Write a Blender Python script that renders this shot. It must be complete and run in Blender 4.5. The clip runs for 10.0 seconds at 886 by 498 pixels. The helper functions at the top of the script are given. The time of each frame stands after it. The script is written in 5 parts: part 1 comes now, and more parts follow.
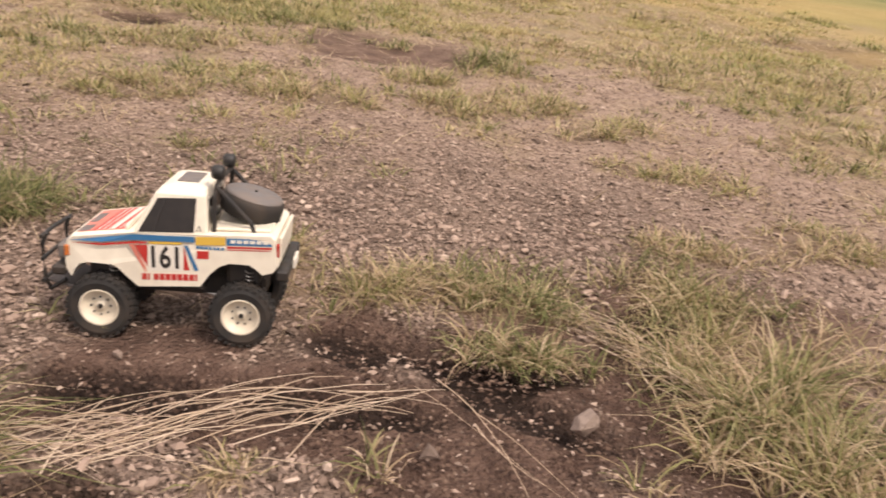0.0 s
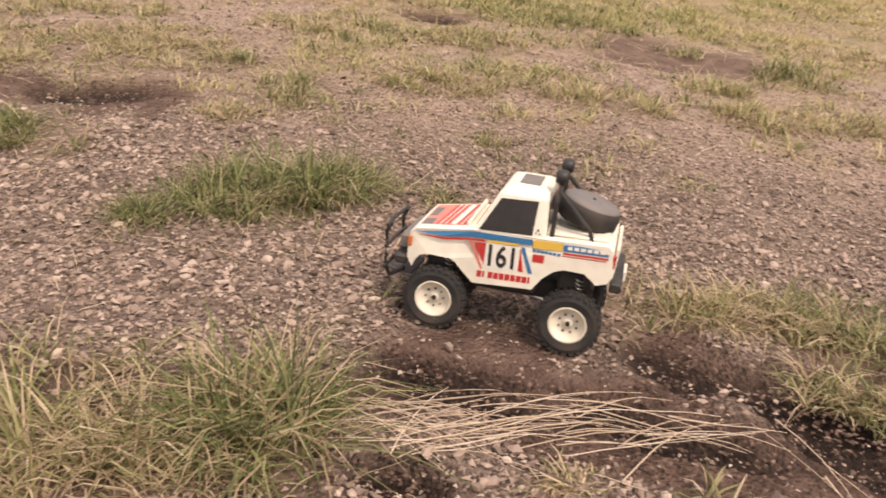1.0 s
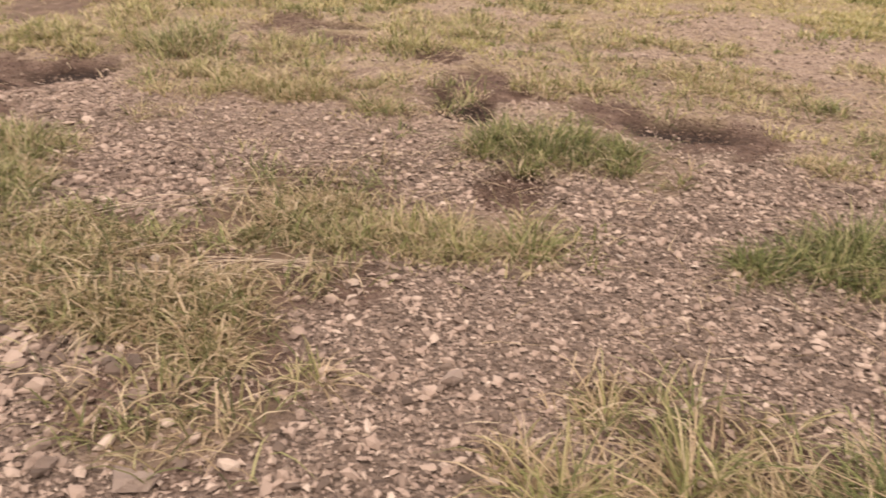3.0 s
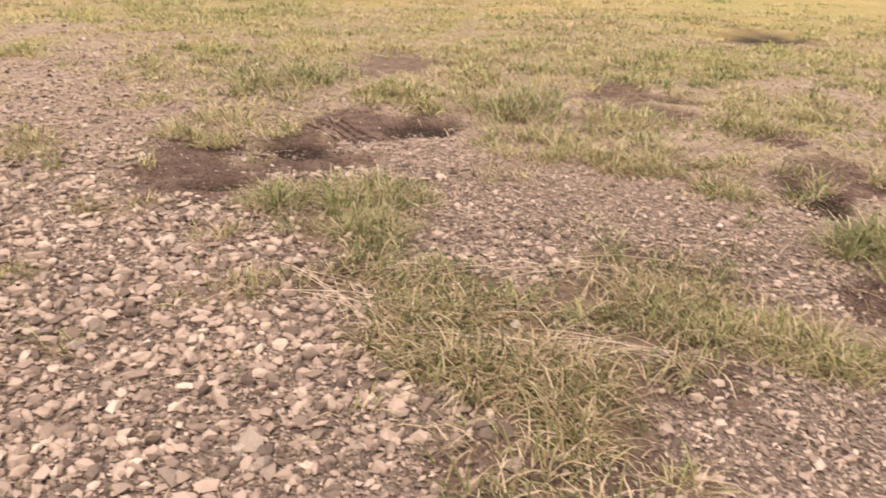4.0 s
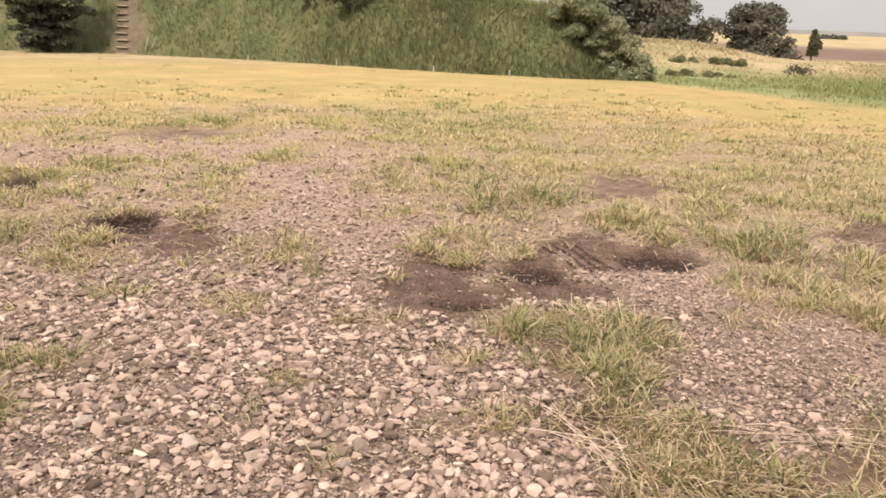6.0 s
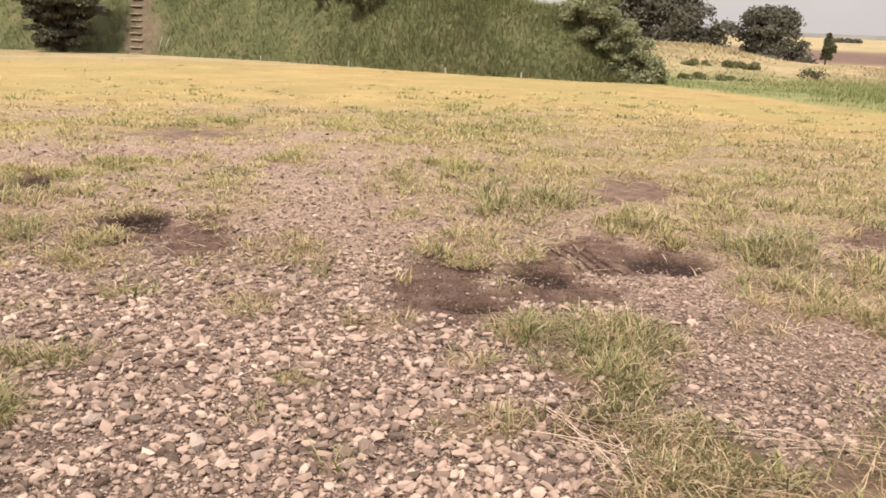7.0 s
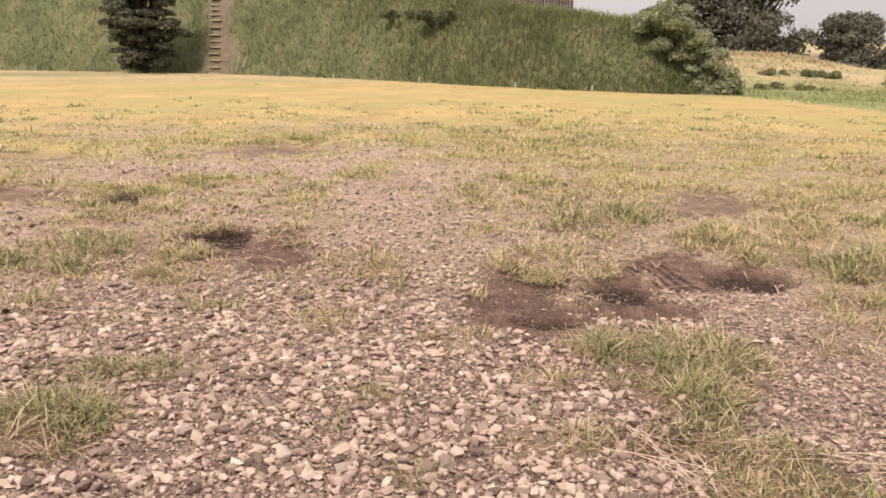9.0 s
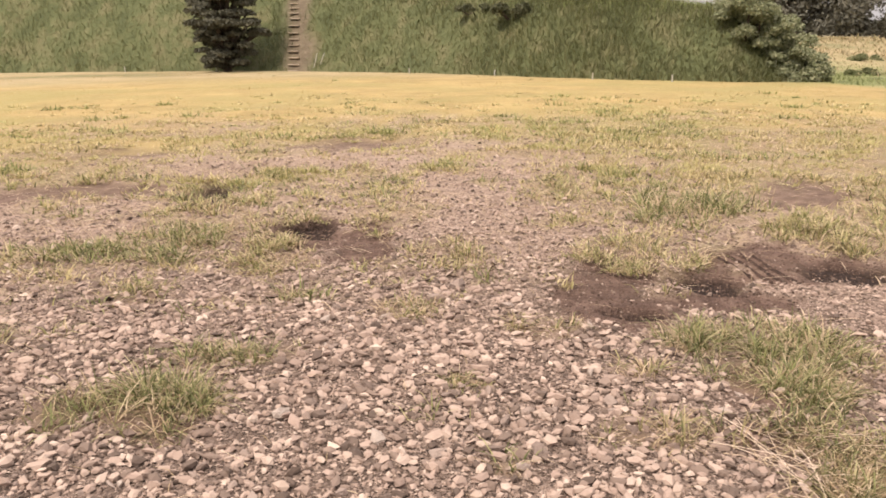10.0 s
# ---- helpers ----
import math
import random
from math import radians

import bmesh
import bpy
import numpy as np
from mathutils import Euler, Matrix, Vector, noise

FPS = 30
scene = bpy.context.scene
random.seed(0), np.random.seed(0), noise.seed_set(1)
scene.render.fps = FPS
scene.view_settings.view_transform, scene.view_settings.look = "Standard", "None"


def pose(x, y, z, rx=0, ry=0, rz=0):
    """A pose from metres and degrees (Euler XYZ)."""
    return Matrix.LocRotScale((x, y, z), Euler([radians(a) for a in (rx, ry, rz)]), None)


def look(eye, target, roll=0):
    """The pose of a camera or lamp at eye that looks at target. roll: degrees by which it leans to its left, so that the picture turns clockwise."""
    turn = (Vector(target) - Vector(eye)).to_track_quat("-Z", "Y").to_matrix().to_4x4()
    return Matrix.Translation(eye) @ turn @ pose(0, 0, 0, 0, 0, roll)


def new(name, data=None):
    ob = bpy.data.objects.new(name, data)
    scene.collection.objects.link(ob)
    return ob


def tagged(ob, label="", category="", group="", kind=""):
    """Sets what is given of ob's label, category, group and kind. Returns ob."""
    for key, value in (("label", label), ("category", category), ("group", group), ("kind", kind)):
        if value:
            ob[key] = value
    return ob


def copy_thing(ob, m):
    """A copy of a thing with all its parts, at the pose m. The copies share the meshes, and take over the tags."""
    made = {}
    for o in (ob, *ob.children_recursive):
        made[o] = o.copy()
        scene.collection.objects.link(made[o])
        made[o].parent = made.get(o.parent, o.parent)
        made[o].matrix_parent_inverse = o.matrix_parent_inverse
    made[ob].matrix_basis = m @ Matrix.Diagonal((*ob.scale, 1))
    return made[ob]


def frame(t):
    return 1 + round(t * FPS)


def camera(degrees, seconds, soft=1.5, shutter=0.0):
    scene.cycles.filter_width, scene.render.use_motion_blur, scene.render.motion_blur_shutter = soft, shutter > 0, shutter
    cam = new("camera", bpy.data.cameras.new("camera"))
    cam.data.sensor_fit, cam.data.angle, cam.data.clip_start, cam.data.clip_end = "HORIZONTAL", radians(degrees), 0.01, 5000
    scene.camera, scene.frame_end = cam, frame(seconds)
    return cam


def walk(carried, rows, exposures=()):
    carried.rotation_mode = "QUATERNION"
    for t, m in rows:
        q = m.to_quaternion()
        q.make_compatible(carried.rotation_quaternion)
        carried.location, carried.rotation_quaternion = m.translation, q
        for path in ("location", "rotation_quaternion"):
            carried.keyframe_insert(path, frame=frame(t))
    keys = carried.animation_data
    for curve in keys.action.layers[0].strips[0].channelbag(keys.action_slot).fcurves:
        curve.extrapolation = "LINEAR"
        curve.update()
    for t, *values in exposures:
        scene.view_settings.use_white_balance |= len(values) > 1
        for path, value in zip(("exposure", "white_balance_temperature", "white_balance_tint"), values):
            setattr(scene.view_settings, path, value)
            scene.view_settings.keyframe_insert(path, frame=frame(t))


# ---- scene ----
cam = camera(57.4, 10.0, soft=1.7, shutter=0.2)
PATH = [
    (0, (0.085, 0.146, 0.768), (0.14, 1.957, -0.08), 7.0),
    (0.5, (-0.009, 0.157, 0.752), (-0.26, 1.942, -0.115), 5.2),
    (1, (-0.099, 0.153, 0.746), (-0.584, 1.875, -0.148), 5.3),
    (1.5, (-0.177, 0.142, 0.74), (-0.869, 1.787, -0.163), 5.3),
    (2, (-0.245, 0.124, 0.734), (-1.16, 1.662, -0.158), 4.4),
    (2.5, (-0.322, 0.085, 0.731), (-1.45, 1.474, -0.161), 3.9),
    (3, (-0.409, 0.032, 0.731), (-1.789, 1.179, -0.151), 2.1),
    (3.1, (-0.426, 0.016, 0.732), (-1.848, 1.115, -0.144), 1.7),
    (3.2, (-0.44, 0.002, 0.735), (-1.909, 1.042, -0.137), 1.3),
    (4.3, (-0.567, -0.18, 0.78), (-2.359, 0.334, 0.055), 1.8),
    (4.5, (-0.576, -0.203, 0.793), (-2.397, 0.245, 0.099), 1.6),
    (5, (-0.588, -0.242, 0.822), (-2.455, 0.091, 0.187), 1.4),
    (5.5, (-0.592, -0.268, 0.84), (-2.489, -0.024, 0.256), 1.5),
    (6, (-0.591, -0.279, 0.85), (-2.504, -0.092, 0.295), 2.0),
    (6.2, (-0.593, -0.28, 0.851), (-2.509, -0.113, 0.302), 2.1),
    (7.5, (-0.575, -0.266, 0.858), (-2.491, -0.105, 0.305), 2.3),
    (8, (-0.573, -0.264, 0.859), (-2.489, -0.104, 0.31), 2.1),
    (8.5, (-0.567, -0.277, 0.864), (-2.492, -0.179, 0.33), 1.5),
    (9, (-0.566, -0.297, 0.867), (-2.496, -0.306, 0.343), 1.0),
    (9.5, (-0.561, -0.316, 0.863), (-2.487, -0.416, 0.334), 0.4),
    (10, (-0.557, -0.336, 0.856), (-2.474, -0.527, 0.317), -0.5),
]
walk(cam, [(t, look(eye, target, roll)) for t, eye, target, roll in PATH], exposures=[(0.0, 0.06, 6500, 16), (1.5, 0.14, 6490, 15.5), (3.0, 0.13, 6480, 14.5), (4.5, 0.43, 6350, 12.5), (6.0, 0.45, 6330, 13), (8.0, 0.36, 6320, 13), (10.0, 0.39, 6300, 14)])

# ---- light ----
world = bpy.data.worlds.new("sky")
scene.world = world
world.use_nodes = True
wn, wl = world.node_tree.nodes, world.node_tree.links
wn.clear()
sky = wn.new("ShaderNodeTexSky")
sky.sky_type, sky.sun_disc = "NISHITA", False
sky.sun_elevation, sky.sun_rotation = radians(48), radians(250)
sky.dust_density, sky.air_density = 4.0, 1.0
bg_sky = wn.new("ShaderNodeBackground")
bg_sky.inputs["Strength"].default_value = 0.10
cloud = wn.new("ShaderNodeBackground")
cloud.inputs["Strength"].default_value = 0.78
wco = wn.new("ShaderNodeTexCoord")
wno = wn.new("ShaderNodeTexNoise")
wno.inputs["Scale"].default_value, wno.inputs["Detail"].default_value = 2.0, 6.0
wra = wn.new("ShaderNodeValToRGB")
wra.color_ramp.elements[0].position, wra.color_ramp.elements[1].position = 0.3, 0.75
wra.color_ramp.elements[0].color, wra.color_ramp.elements[1].color = (0.70, 0.64, 0.60, 1), (0.90, 0.84, 0.79, 1)
wmx, wout = wn.new("ShaderNodeMixShader"), wn.new("ShaderNodeOutputWorld")
wmx.inputs[0].default_value = 0.85
wl.new(wco.outputs["Generated"], wno.inputs["Vector"])
wl.new(wno.outputs["Fac"], wra.inputs["Fac"])
wl.new(wra.outputs["Color"], cloud.inputs["Color"])
# an overcast sky is about three times as bright overhead as at the horizon
wsep = wn.new("ShaderNodeSeparateXYZ")
wup = wn.new("ShaderNodeMapRange")
wup.inputs["From Min"].default_value, wup.inputs["From Max"].default_value = 0.05, 0.9
wup.inputs["To Min"].default_value, wup.inputs["To Max"].default_value = 0.72, 2.0
wl.new(wco.outputs["Generated"], wsep.inputs[0])
wl.new(wsep.outputs["Z"], wup.inputs["Value"])
wl.new(wup.outputs[0], cloud.inputs["Strength"])
wl.new(sky.outputs["Color"], bg_sky.inputs["Color"])
wl.new(bg_sky.outputs[0], wmx.inputs[1])
wl.new(cloud.outputs[0], wmx.inputs[2])
wl.new(wmx.outputs[0], wout.inputs["Surface"])
sun = new("sun", bpy.data.lights.new("sun", "SUN"))
sun.data.energy, sun.data.angle, sun.data.color = 3.0, radians(12), (1.0, 0.88, 0.72)
sun.matrix_world = look((3, -2, 6), (0, 0, 0))


# ---- materials ----
class Mat:
    """A node material with short helpers."""

    def __init__(self, name, rough=0.8, metal=0.0, spec=0.5):
        self.mat = bpy.data.materials.new(name)
        self.mat.use_nodes = True
        self.n, self.l = self.mat.node_tree.nodes, self.mat.node_tree.links
        self.b = self.n["Principled BSDF"]
        self.b.inputs["Roughness"].default_value = rough
        self.b.inputs["Metallic"].default_value = metal
        self.b.inputs["Specular IOR Level"].default_value = spec
        self.co = self.n.new("ShaderNodeTexCoord").outputs["Object"]

    def noise(self, scale, detail=4.0, rough=0.55, vector=None):
        q = self.n.new("ShaderNodeTexNoise")
        q.inputs["Scale"].default_value, q.inputs["Detail"].default_value = scale, detail
        q.inputs["Roughness"].default_value = rough
        self.l.new(vector or self.co, q.inputs["Vector"])
        return q.outputs["Fac"]

    def voronoi(self, scale, out="Color"):
        q = self.n.new("ShaderNodeTexVoronoi")
        q.inputs["Scale"].default_value = scale
        self.l.new(self.co, q.inputs["Vector"])
        return q.outputs[out]

    def ramp(self, fac, *stops):
        q = self.n.new("ShaderNodeValToRGB")
        e = q.color_ramp.elements
        while len(e) < len(stops):
            e.new(0.5)
        for a, (p, c) in zip(e, stops):
            a.position, a.color = p, (*c, 1) if len(c) == 3 else c
        self.l.new(fac, q.inputs["Fac"])
        return q.outputs["Color"]

    def mix(self, fac, a, b, blend="MIX"):
        q = self.n.new("ShaderNodeMix")
        q.data_type, q.blend_type = "RGBA", blend
        for sock, v in ((q.inputs[0], fac), (q.inputs[6], a), (q.inputs[7], b)):
            if isinstance(v, (int, float)):
                sock.default_value = v
            elif isinstance(v, tuple):
                sock.default_value = (*v, 1)
            else:
                self.l.new(v, sock)
        return q.outputs[2]

    def math(self, op, a, b=0.0):
        q = self.n.new("ShaderNodeMath")
        q.operation = op
        for sock, v in zip(q.inputs, (a, b)):
            if isinstance(v, (int, float)):
                sock.default_value = v
            else:
                self.l.new(v, sock)
        return q.outputs[0]

    def attr(self, name):
        q = self.n.new("ShaderNodeAttribute")
        q.attribute_name = name
        return q.outputs["Fac"]

    def island(self):
        return self.n.new("ShaderNodeNewGeometry").outputs["Random Per Island"]

    def chance(self):
        return self.n.new("ShaderNodeObjectInfo").outputs["Random"]

    def colour(self, sock):
        if isinstance(sock, tuple):
            self.b.inputs["Base Color"].default_value = (*sock, 1)
        else:
            self.l.new(sock, self.b.inputs["Base Color"])
        return self

    def bump(self, height, strength=0.4, distance=0.01):
        q = self.n.new("ShaderNodeBump")
        q.inputs["Strength"].default_value, q.inputs["Distance"].default_value = strength, distance
        self.l.new(height, q.inputs["Height"])
        self.l.new(q.outputs[0], self.b.inputs["Normal"])
        return self

    def rough(self, sock):
        self.l.new(sock, self.b.inputs["Roughness"])
        return self

    def thin(self, amount=0.3):
        self.b.inputs["Subsurface Weight"].default_value = 0.0
        t = self.n.new("ShaderNodeBsdfTranslucent")
        m = self.n.new("ShaderNodeMixShader")
        m.inputs[0].default_value = amount
        src = self.b.inputs["Base Color"]
        if src.links:
            self.l.new(src.links[0].from_socket, t.inputs["Color"])
        else:
            t.inputs["Color"].default_value = src.default_value
        out = self.n["Material Output"]
        self.l.new(self.b.outputs[0], m.inputs[1])
        self.l.new(t.outputs[0], m.inputs[2])
        self.l.new(m.outputs[0], out.inputs["Surface"])
        return self


def ground_material():
    m = Mat("earth_and_gravel", 0.95, spec=0.2)
    fine, mid, big = m.noise(90, 6), m.noise(14, 5), m.noise(1.6, 5)
    earth = m.ramp(mid, (0.25, (0.22, 0.155, 0.115)), (0.5, (0.38, 0.276, 0.21)), (0.75, (0.52, 0.395, 0.31)))
    speck = m.ramp(m.voronoi(60), (0.0, (0.17, 0.118, 0.087)), (0.5, (0.32, 0.23, 0.175)), (1.0, (0.50, 0.385, 0.30)))
    base = m.mix(m.math("MULTIPLY", m.ramp(fine, (0.35, (0, 0, 0)), (0.6, (1, 1, 1))), 0.7), earth, speck)
    mud = m.ramp(mid, (0.2, (0.07, 0.043, 0.033)), (0.5, (0.15, 0.094, 0.072)), (0.8, (0.25, 0.165, 0.127)))
    # near gravel ground painted darker, standing in for shade between the stones
    shaded_gaps = m.ramp(m.noise(35, 5), (0.3, (0.055, 0.037, 0.029)), (0.55, (0.16, 0.112, 0.088)), (0.8, (0.31, 0.228, 0.18)))
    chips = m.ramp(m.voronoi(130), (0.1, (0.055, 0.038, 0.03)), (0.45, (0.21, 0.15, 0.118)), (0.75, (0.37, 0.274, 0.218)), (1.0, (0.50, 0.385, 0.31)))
    shaded_gaps = m.mix(m.ramp(m.noise(9, 4), (0.35, (0.4, 0.4, 0.4)), (0.6, (0.85, 0.85, 0.85))), shaded_gaps, chips)
    base = m.mix(m.math("MULTIPLY", m.attr("gravelly"), 0.92), base, shaded_gaps)
    base = m.mix(m.attr("soil"), base, mud)
    # rut colour holds both the dark soil and the shade under turf edges
    base = m.mix(m.attr("wet"), base, m.ramp(m.noise(50, 4), (0.3, (0.02, 0.013, 0.010)), (0.7, (0.062, 0.04, 0.031))))
    straw = m.ramp(m.noise(40, 6), (0.3, (0.20, 0.147, 0.082)), (0.55, (0.41, 0.315, 0.16)), (0.8, (0.58, 0.46, 0.25)))
    moss = m.ramp(m.noise(23, 5), (0.3, (0.14, 0.122, 0.06)), (0.7, (0.38, 0.33, 0.14)))
    turf = m.mix(m.ramp(m.noise(4.0, 5), (0.4, (0, 0, 0)), (0.62, (1, 1, 1))), straw, moss)
    base = m.mix(m.attr("turf"), base, turf)
    gold = m.ramp(m.noise(1.1, 8, 0.75), (0.3, (0.25, 0.195, 0.08)), (0.45, (0.40, 0.29, 0.12)), (0.6, (0.50, 0.362, 0.155)), (0.78, (0.59, 0.445, 0.225)))
    gold = m.mix(m.ramp(m.noise(26, 5, 0.7), (0.42, (0, 0, 0)), (0.62, (0.4, 0.4, 0.4))), gold, (0.30, 0.23, 0.10))
    gold = m.mix(m.ramp(m.noise(0.3, 4, 0.6), (0.45, (0, 0, 0)), (0.62, (0.7, 0.7, 0.7))), gold, (0.33, 0.285, 0.11))
    base = m.mix(m.attr("gold"), base, gold)
    tan = m.ramp(m.noise(0.22, 6, 0.6), (0.34, (0.19, 0.18, 0.085)), (0.47, (0.32, 0.26, 0.135)), (0.58, (0.43, 0.33, 0.19)), (0.72, (0.25, 0.23, 0.105)))
    base = m.mix(m.attr("tan"), base, tan)
    base = m.mix(m.attr("rank"), base, m.ramp(m.noise(0.8, 6, 0.65), (0.3, (0.12, 0.14, 0.055)), (0.5, (0.21, 0.225, 0.09)), (0.7, (0.33, 0.31, 0.145))))
    base = m.mix(m.attr("ploughed"), base, m.ramp(m.noise(0.5, 5), (0.3, (0.12, 0.075, 0.06)), (0.7, (0.20, 0.13, 0.10))))
    m.colour(base)
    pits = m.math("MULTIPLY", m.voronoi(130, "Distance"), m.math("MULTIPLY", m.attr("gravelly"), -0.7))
    return m.bump(m.math("ADD", m.math("ADD", fine, pits), m.math("MULTIPLY", m.noise(30, 4), 1.5)), 0.9, 0.02).mat


def stone_material():
    m = Mat("gravel_stone", 0.9, spec=0.25)
    tone = m.ramp(m.island(), (0.0, (0.06, 0.043, 0.036)), (0.2, (0.20, 0.145, 0.116)), (0.6, (0.39, 0.286, 0.23)), (0.92, (0.48, 0.365, 0.295)), (1.0, (0.62, 0.49, 0.40)))
    dust = m.mix(m.math("MULTIPLY", m.noise(110, 5), 0.4), tone, (0.24, 0.17, 0.125))
    return m.colour(dust).bump(m.noise(260, 5), 0.35, 0.004).mat


def blade_material(name, *tones, glow=0.35, lush=None):
    m = Mat(name, 0.65, spec=0.25)
    tone = m.ramp(m.island(), *tones)
    patch = m.mix(m.math("MULTIPLY", m.noise(5.0, 3), 0.2), tone, (0.36, 0.29, 0.13))
    if lush:
        patch = m.mix(m.math("MULTIPLY", m.ramp(m.noise(1.5, 4, 0.65), (0.45, (0, 0, 0)), (0.58, (1, 1, 1))), 0.65), patch, lush)
    return m.colour(patch).thin(glow).mat


def crumb_material():
    m = Mat("soil_crumb", 0.95, spec=0.2)
    return m.colour(m.ramp(m.island(), (0.0, (0.065, 0.040, 0.030)), (0.6, (0.13, 0.083, 0.062)), (1.0, (0.22, 0.15, 0.112)))).mat


GROUND, STONE, CRUMB = ground_material(), stone_material(), crumb_material()
GREEN = blade_material("green_grass", (0.0, (0.06, 0.07, 0.028)), (0.4, (0.165, 0.185, 0.068)), (0.7, (0.31, 0.31, 0.13)), (0.97, (0.55, 0.48, 0.27)))
LUSH = blade_material("lush_grass", (0.0, (0.045, 0.06, 0.022)), (0.4, (0.12, 0.145, 0.05)), (0.75, (0.25, 0.265, 0.10)), (1.0, (0.48, 0.43, 0.22)))
MIXED = blade_material("mixed_grass", (0.0, (0.10, 0.105, 0.042)), (0.35, (0.26, 0.26, 0.10)), (0.65, (0.42, 0.36, 0.18)), (1.0, (0.64, 0.51, 0.33)))
DRY = blade_material("dry_grass", (0.0, (0.22, 0.16, 0.09)), (0.4, (0.43, 0.315, 0.20)), (0.75, (0.60, 0.455, 0.31)), (1.0, (0.74, 0.60, 0.43)))
GOLD = blade_material("golden_grass", (0.0, (0.30, 0.23, 0.09)), (0.4, (0.45, 0.325, 0.13)), (1.0, (0.60, 0.46, 0.23)))
TURF = blade_material("short_turf", (0.0, (0.11, 0.10, 0.05)), (0.35, (0.43, 0.365, 0.165)), (0.7, (0.62, 0.51, 0.265)), (1.0, (0.76, 0.62, 0.40)), lush=(0.42, 0.39, 0.155))
# brighter copy for tufts beyond 2.9 m, sunlight put into the blade colour
SUNLIT = blade_material("sunlit_pale_grass", (0.0, (0.06, 0.062, 0.026)), (0.35, (0.27, 0.27, 0.105)), (0.7, (0.49, 0.445, 0.20)), (1.0, (0.70, 0.59, 0.36)), glow=0.4)
FRESH = blade_material("fresh_turf", (0.0, (0.07, 0.085, 0.032)), (0.5, (0.28, 0.295, 0.108)), (1.0, (0.50, 0.46, 0.205)))
TANGLE = blade_material("tangled_grass", (0.0, (0.04, 0.043, 0.018)), (0.45, (0.14, 0.137, 0.053)), (0.8, (0.30, 0.25, 0.118)), (1.0, (0.56, 0.445, 0.28)))
TAN = blade_material("tan_grass", (0.0, (0.26, 0.225, 0.115)), (0.35, (0.33, 0.275, 0.15)), (0.7, (0.38, 0.31, 0.18)), (1.0, (0.48, 0.39, 0.25)))
REED = blade_material("reed_green", (0.0, (0.12, 0.155, 0.055)), (0.6, (0.23, 0.265, 0.10)), (1.0, (0.36, 0.36, 0.16)))
BANK = blade_material("bank_grass", (0.0, (0.085, 0.10, 0.046)), (0.5, (0.13, 0.15, 0.067)), (0.85, (0.18, 0.19, 0.088)), (1.0, (0.27, 0.25, 0.125)), lush=(0.155, 0.165, 0.072))
LEAF = blade_material("dark_leaves", (0.0, (0.020, 0.028, 0.014)), (0.6, (0.045, 0.055, 0.026)), (1.0, (0.085, 0.095, 0.05)), glow=0.15)
VINE = blade_material("vine_leaves", (0.0, (0.15, 0.175, 0.095)), (0.5, (0.26, 0.285, 0.16)), (1.0, (0.44, 0.44, 0.29)), glow=0.4)
# far trees: the haze of distance is mixed into the leaf colour
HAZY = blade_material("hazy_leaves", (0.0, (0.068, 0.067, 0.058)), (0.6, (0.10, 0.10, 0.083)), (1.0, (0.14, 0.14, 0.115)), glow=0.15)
PINE = blade_material("pine_needles", (0.0, (0.028, 0.031, 0.025)), (0.6, (0.055, 0.058, 0.044)), (1.0, (0.095, 0.095, 0.07)), glow=0.1)


def bark_material():
    m = Mat("bark", 0.95, spec=0.2)
    return m.colour(m.ramp(m.noise(9, 6), (0.3, (0.035, 0.026, 0.02)), (0.7, (0.11, 0.085, 0.065)))).bump(m.noise(20, 5), 0.8, 0.03).mat


BARK = bark_material()


# ---- mesh helpers ----
def mesh_from(name, verts, faces, mat, smooth=False, attrs=None):
    """A mesh from arrays of points (n, 3) and of faces (m, k)."""
    me = bpy.data.meshes.new(name)
    verts, faces = np.asarray(verts, np.float32), np.asarray(faces, np.int32)
    count, k = faces.shape
    me.vertices.add(len(verts))
    me.vertices.foreach_set("co", verts.ravel())
    me.loops.add(count * k)
    me.loops.foreach_set("vertex_index", faces.ravel())
    me.polygons.add(count)
    me.polygons.foreach_set("loop_start", np.arange(0, count * k, k, dtype=np.int32))
    me.polygons.foreach_set("use_smooth", np.full(count, smooth))
    for key, values in (attrs or {}).items():
        me.attributes.new(key, "FLOAT", "POINT").data.foreach_set("value", np.asarray(values, np.float32))
    me.update(calc_edges=True)
    me.validate()
    me.materials.append(mat)
    return me


def part(name, bm, material, parent=None, label="", smooth=False):
    me = bpy.data.meshes.new(name)
    bmesh.ops.recalc_face_normals(bm, faces=bm.faces)
    for f in bm.faces:
        f.smooth = smooth
    bm.to_mesh(me)
    bm.free()
    me.materials.append(material)
    ob = new(name, me)
    ob.parent = parent
    return tagged(ob, label)


rng = np.random.default_rng(7)
GRID = rng.random((256, 256))


def value_noise(x, y, scale):
    x, y = np.asarray(x) * scale + 57.3, np.asarray(y) * scale + 91.7
    i, j = np.floor(x).astype(int), np.floor(y).astype(int)
    u, v = x - i, y - j
    u, v = u * u * (3 - 2 * u), v * v * (3 - 2 * v)
    g = lambda a, b: GRID[a % 256, b % 256]
    return (g(i, j) * (1 - u) + g(i + 1, j) * u) * (1 - v) + (g(i, j + 1) * (1 - u) + g(i + 1, j + 1) * u) * v


def fbm(x, y, scale, octaves=4):
    total, amp = 0.0, 0.5
    for o in range(octaves):
        total = total + amp * value_noise(x + 13.1 * o, y - 7.7 * o, scale * 2 ** o)
        amp *= 0.5
    return total / (1 - 0.5 ** octaves)


def step(a, b, v):
    q = np.clip((v - a) / (b - a), 0, 1)
    return q * q * (3 - 2 * q)


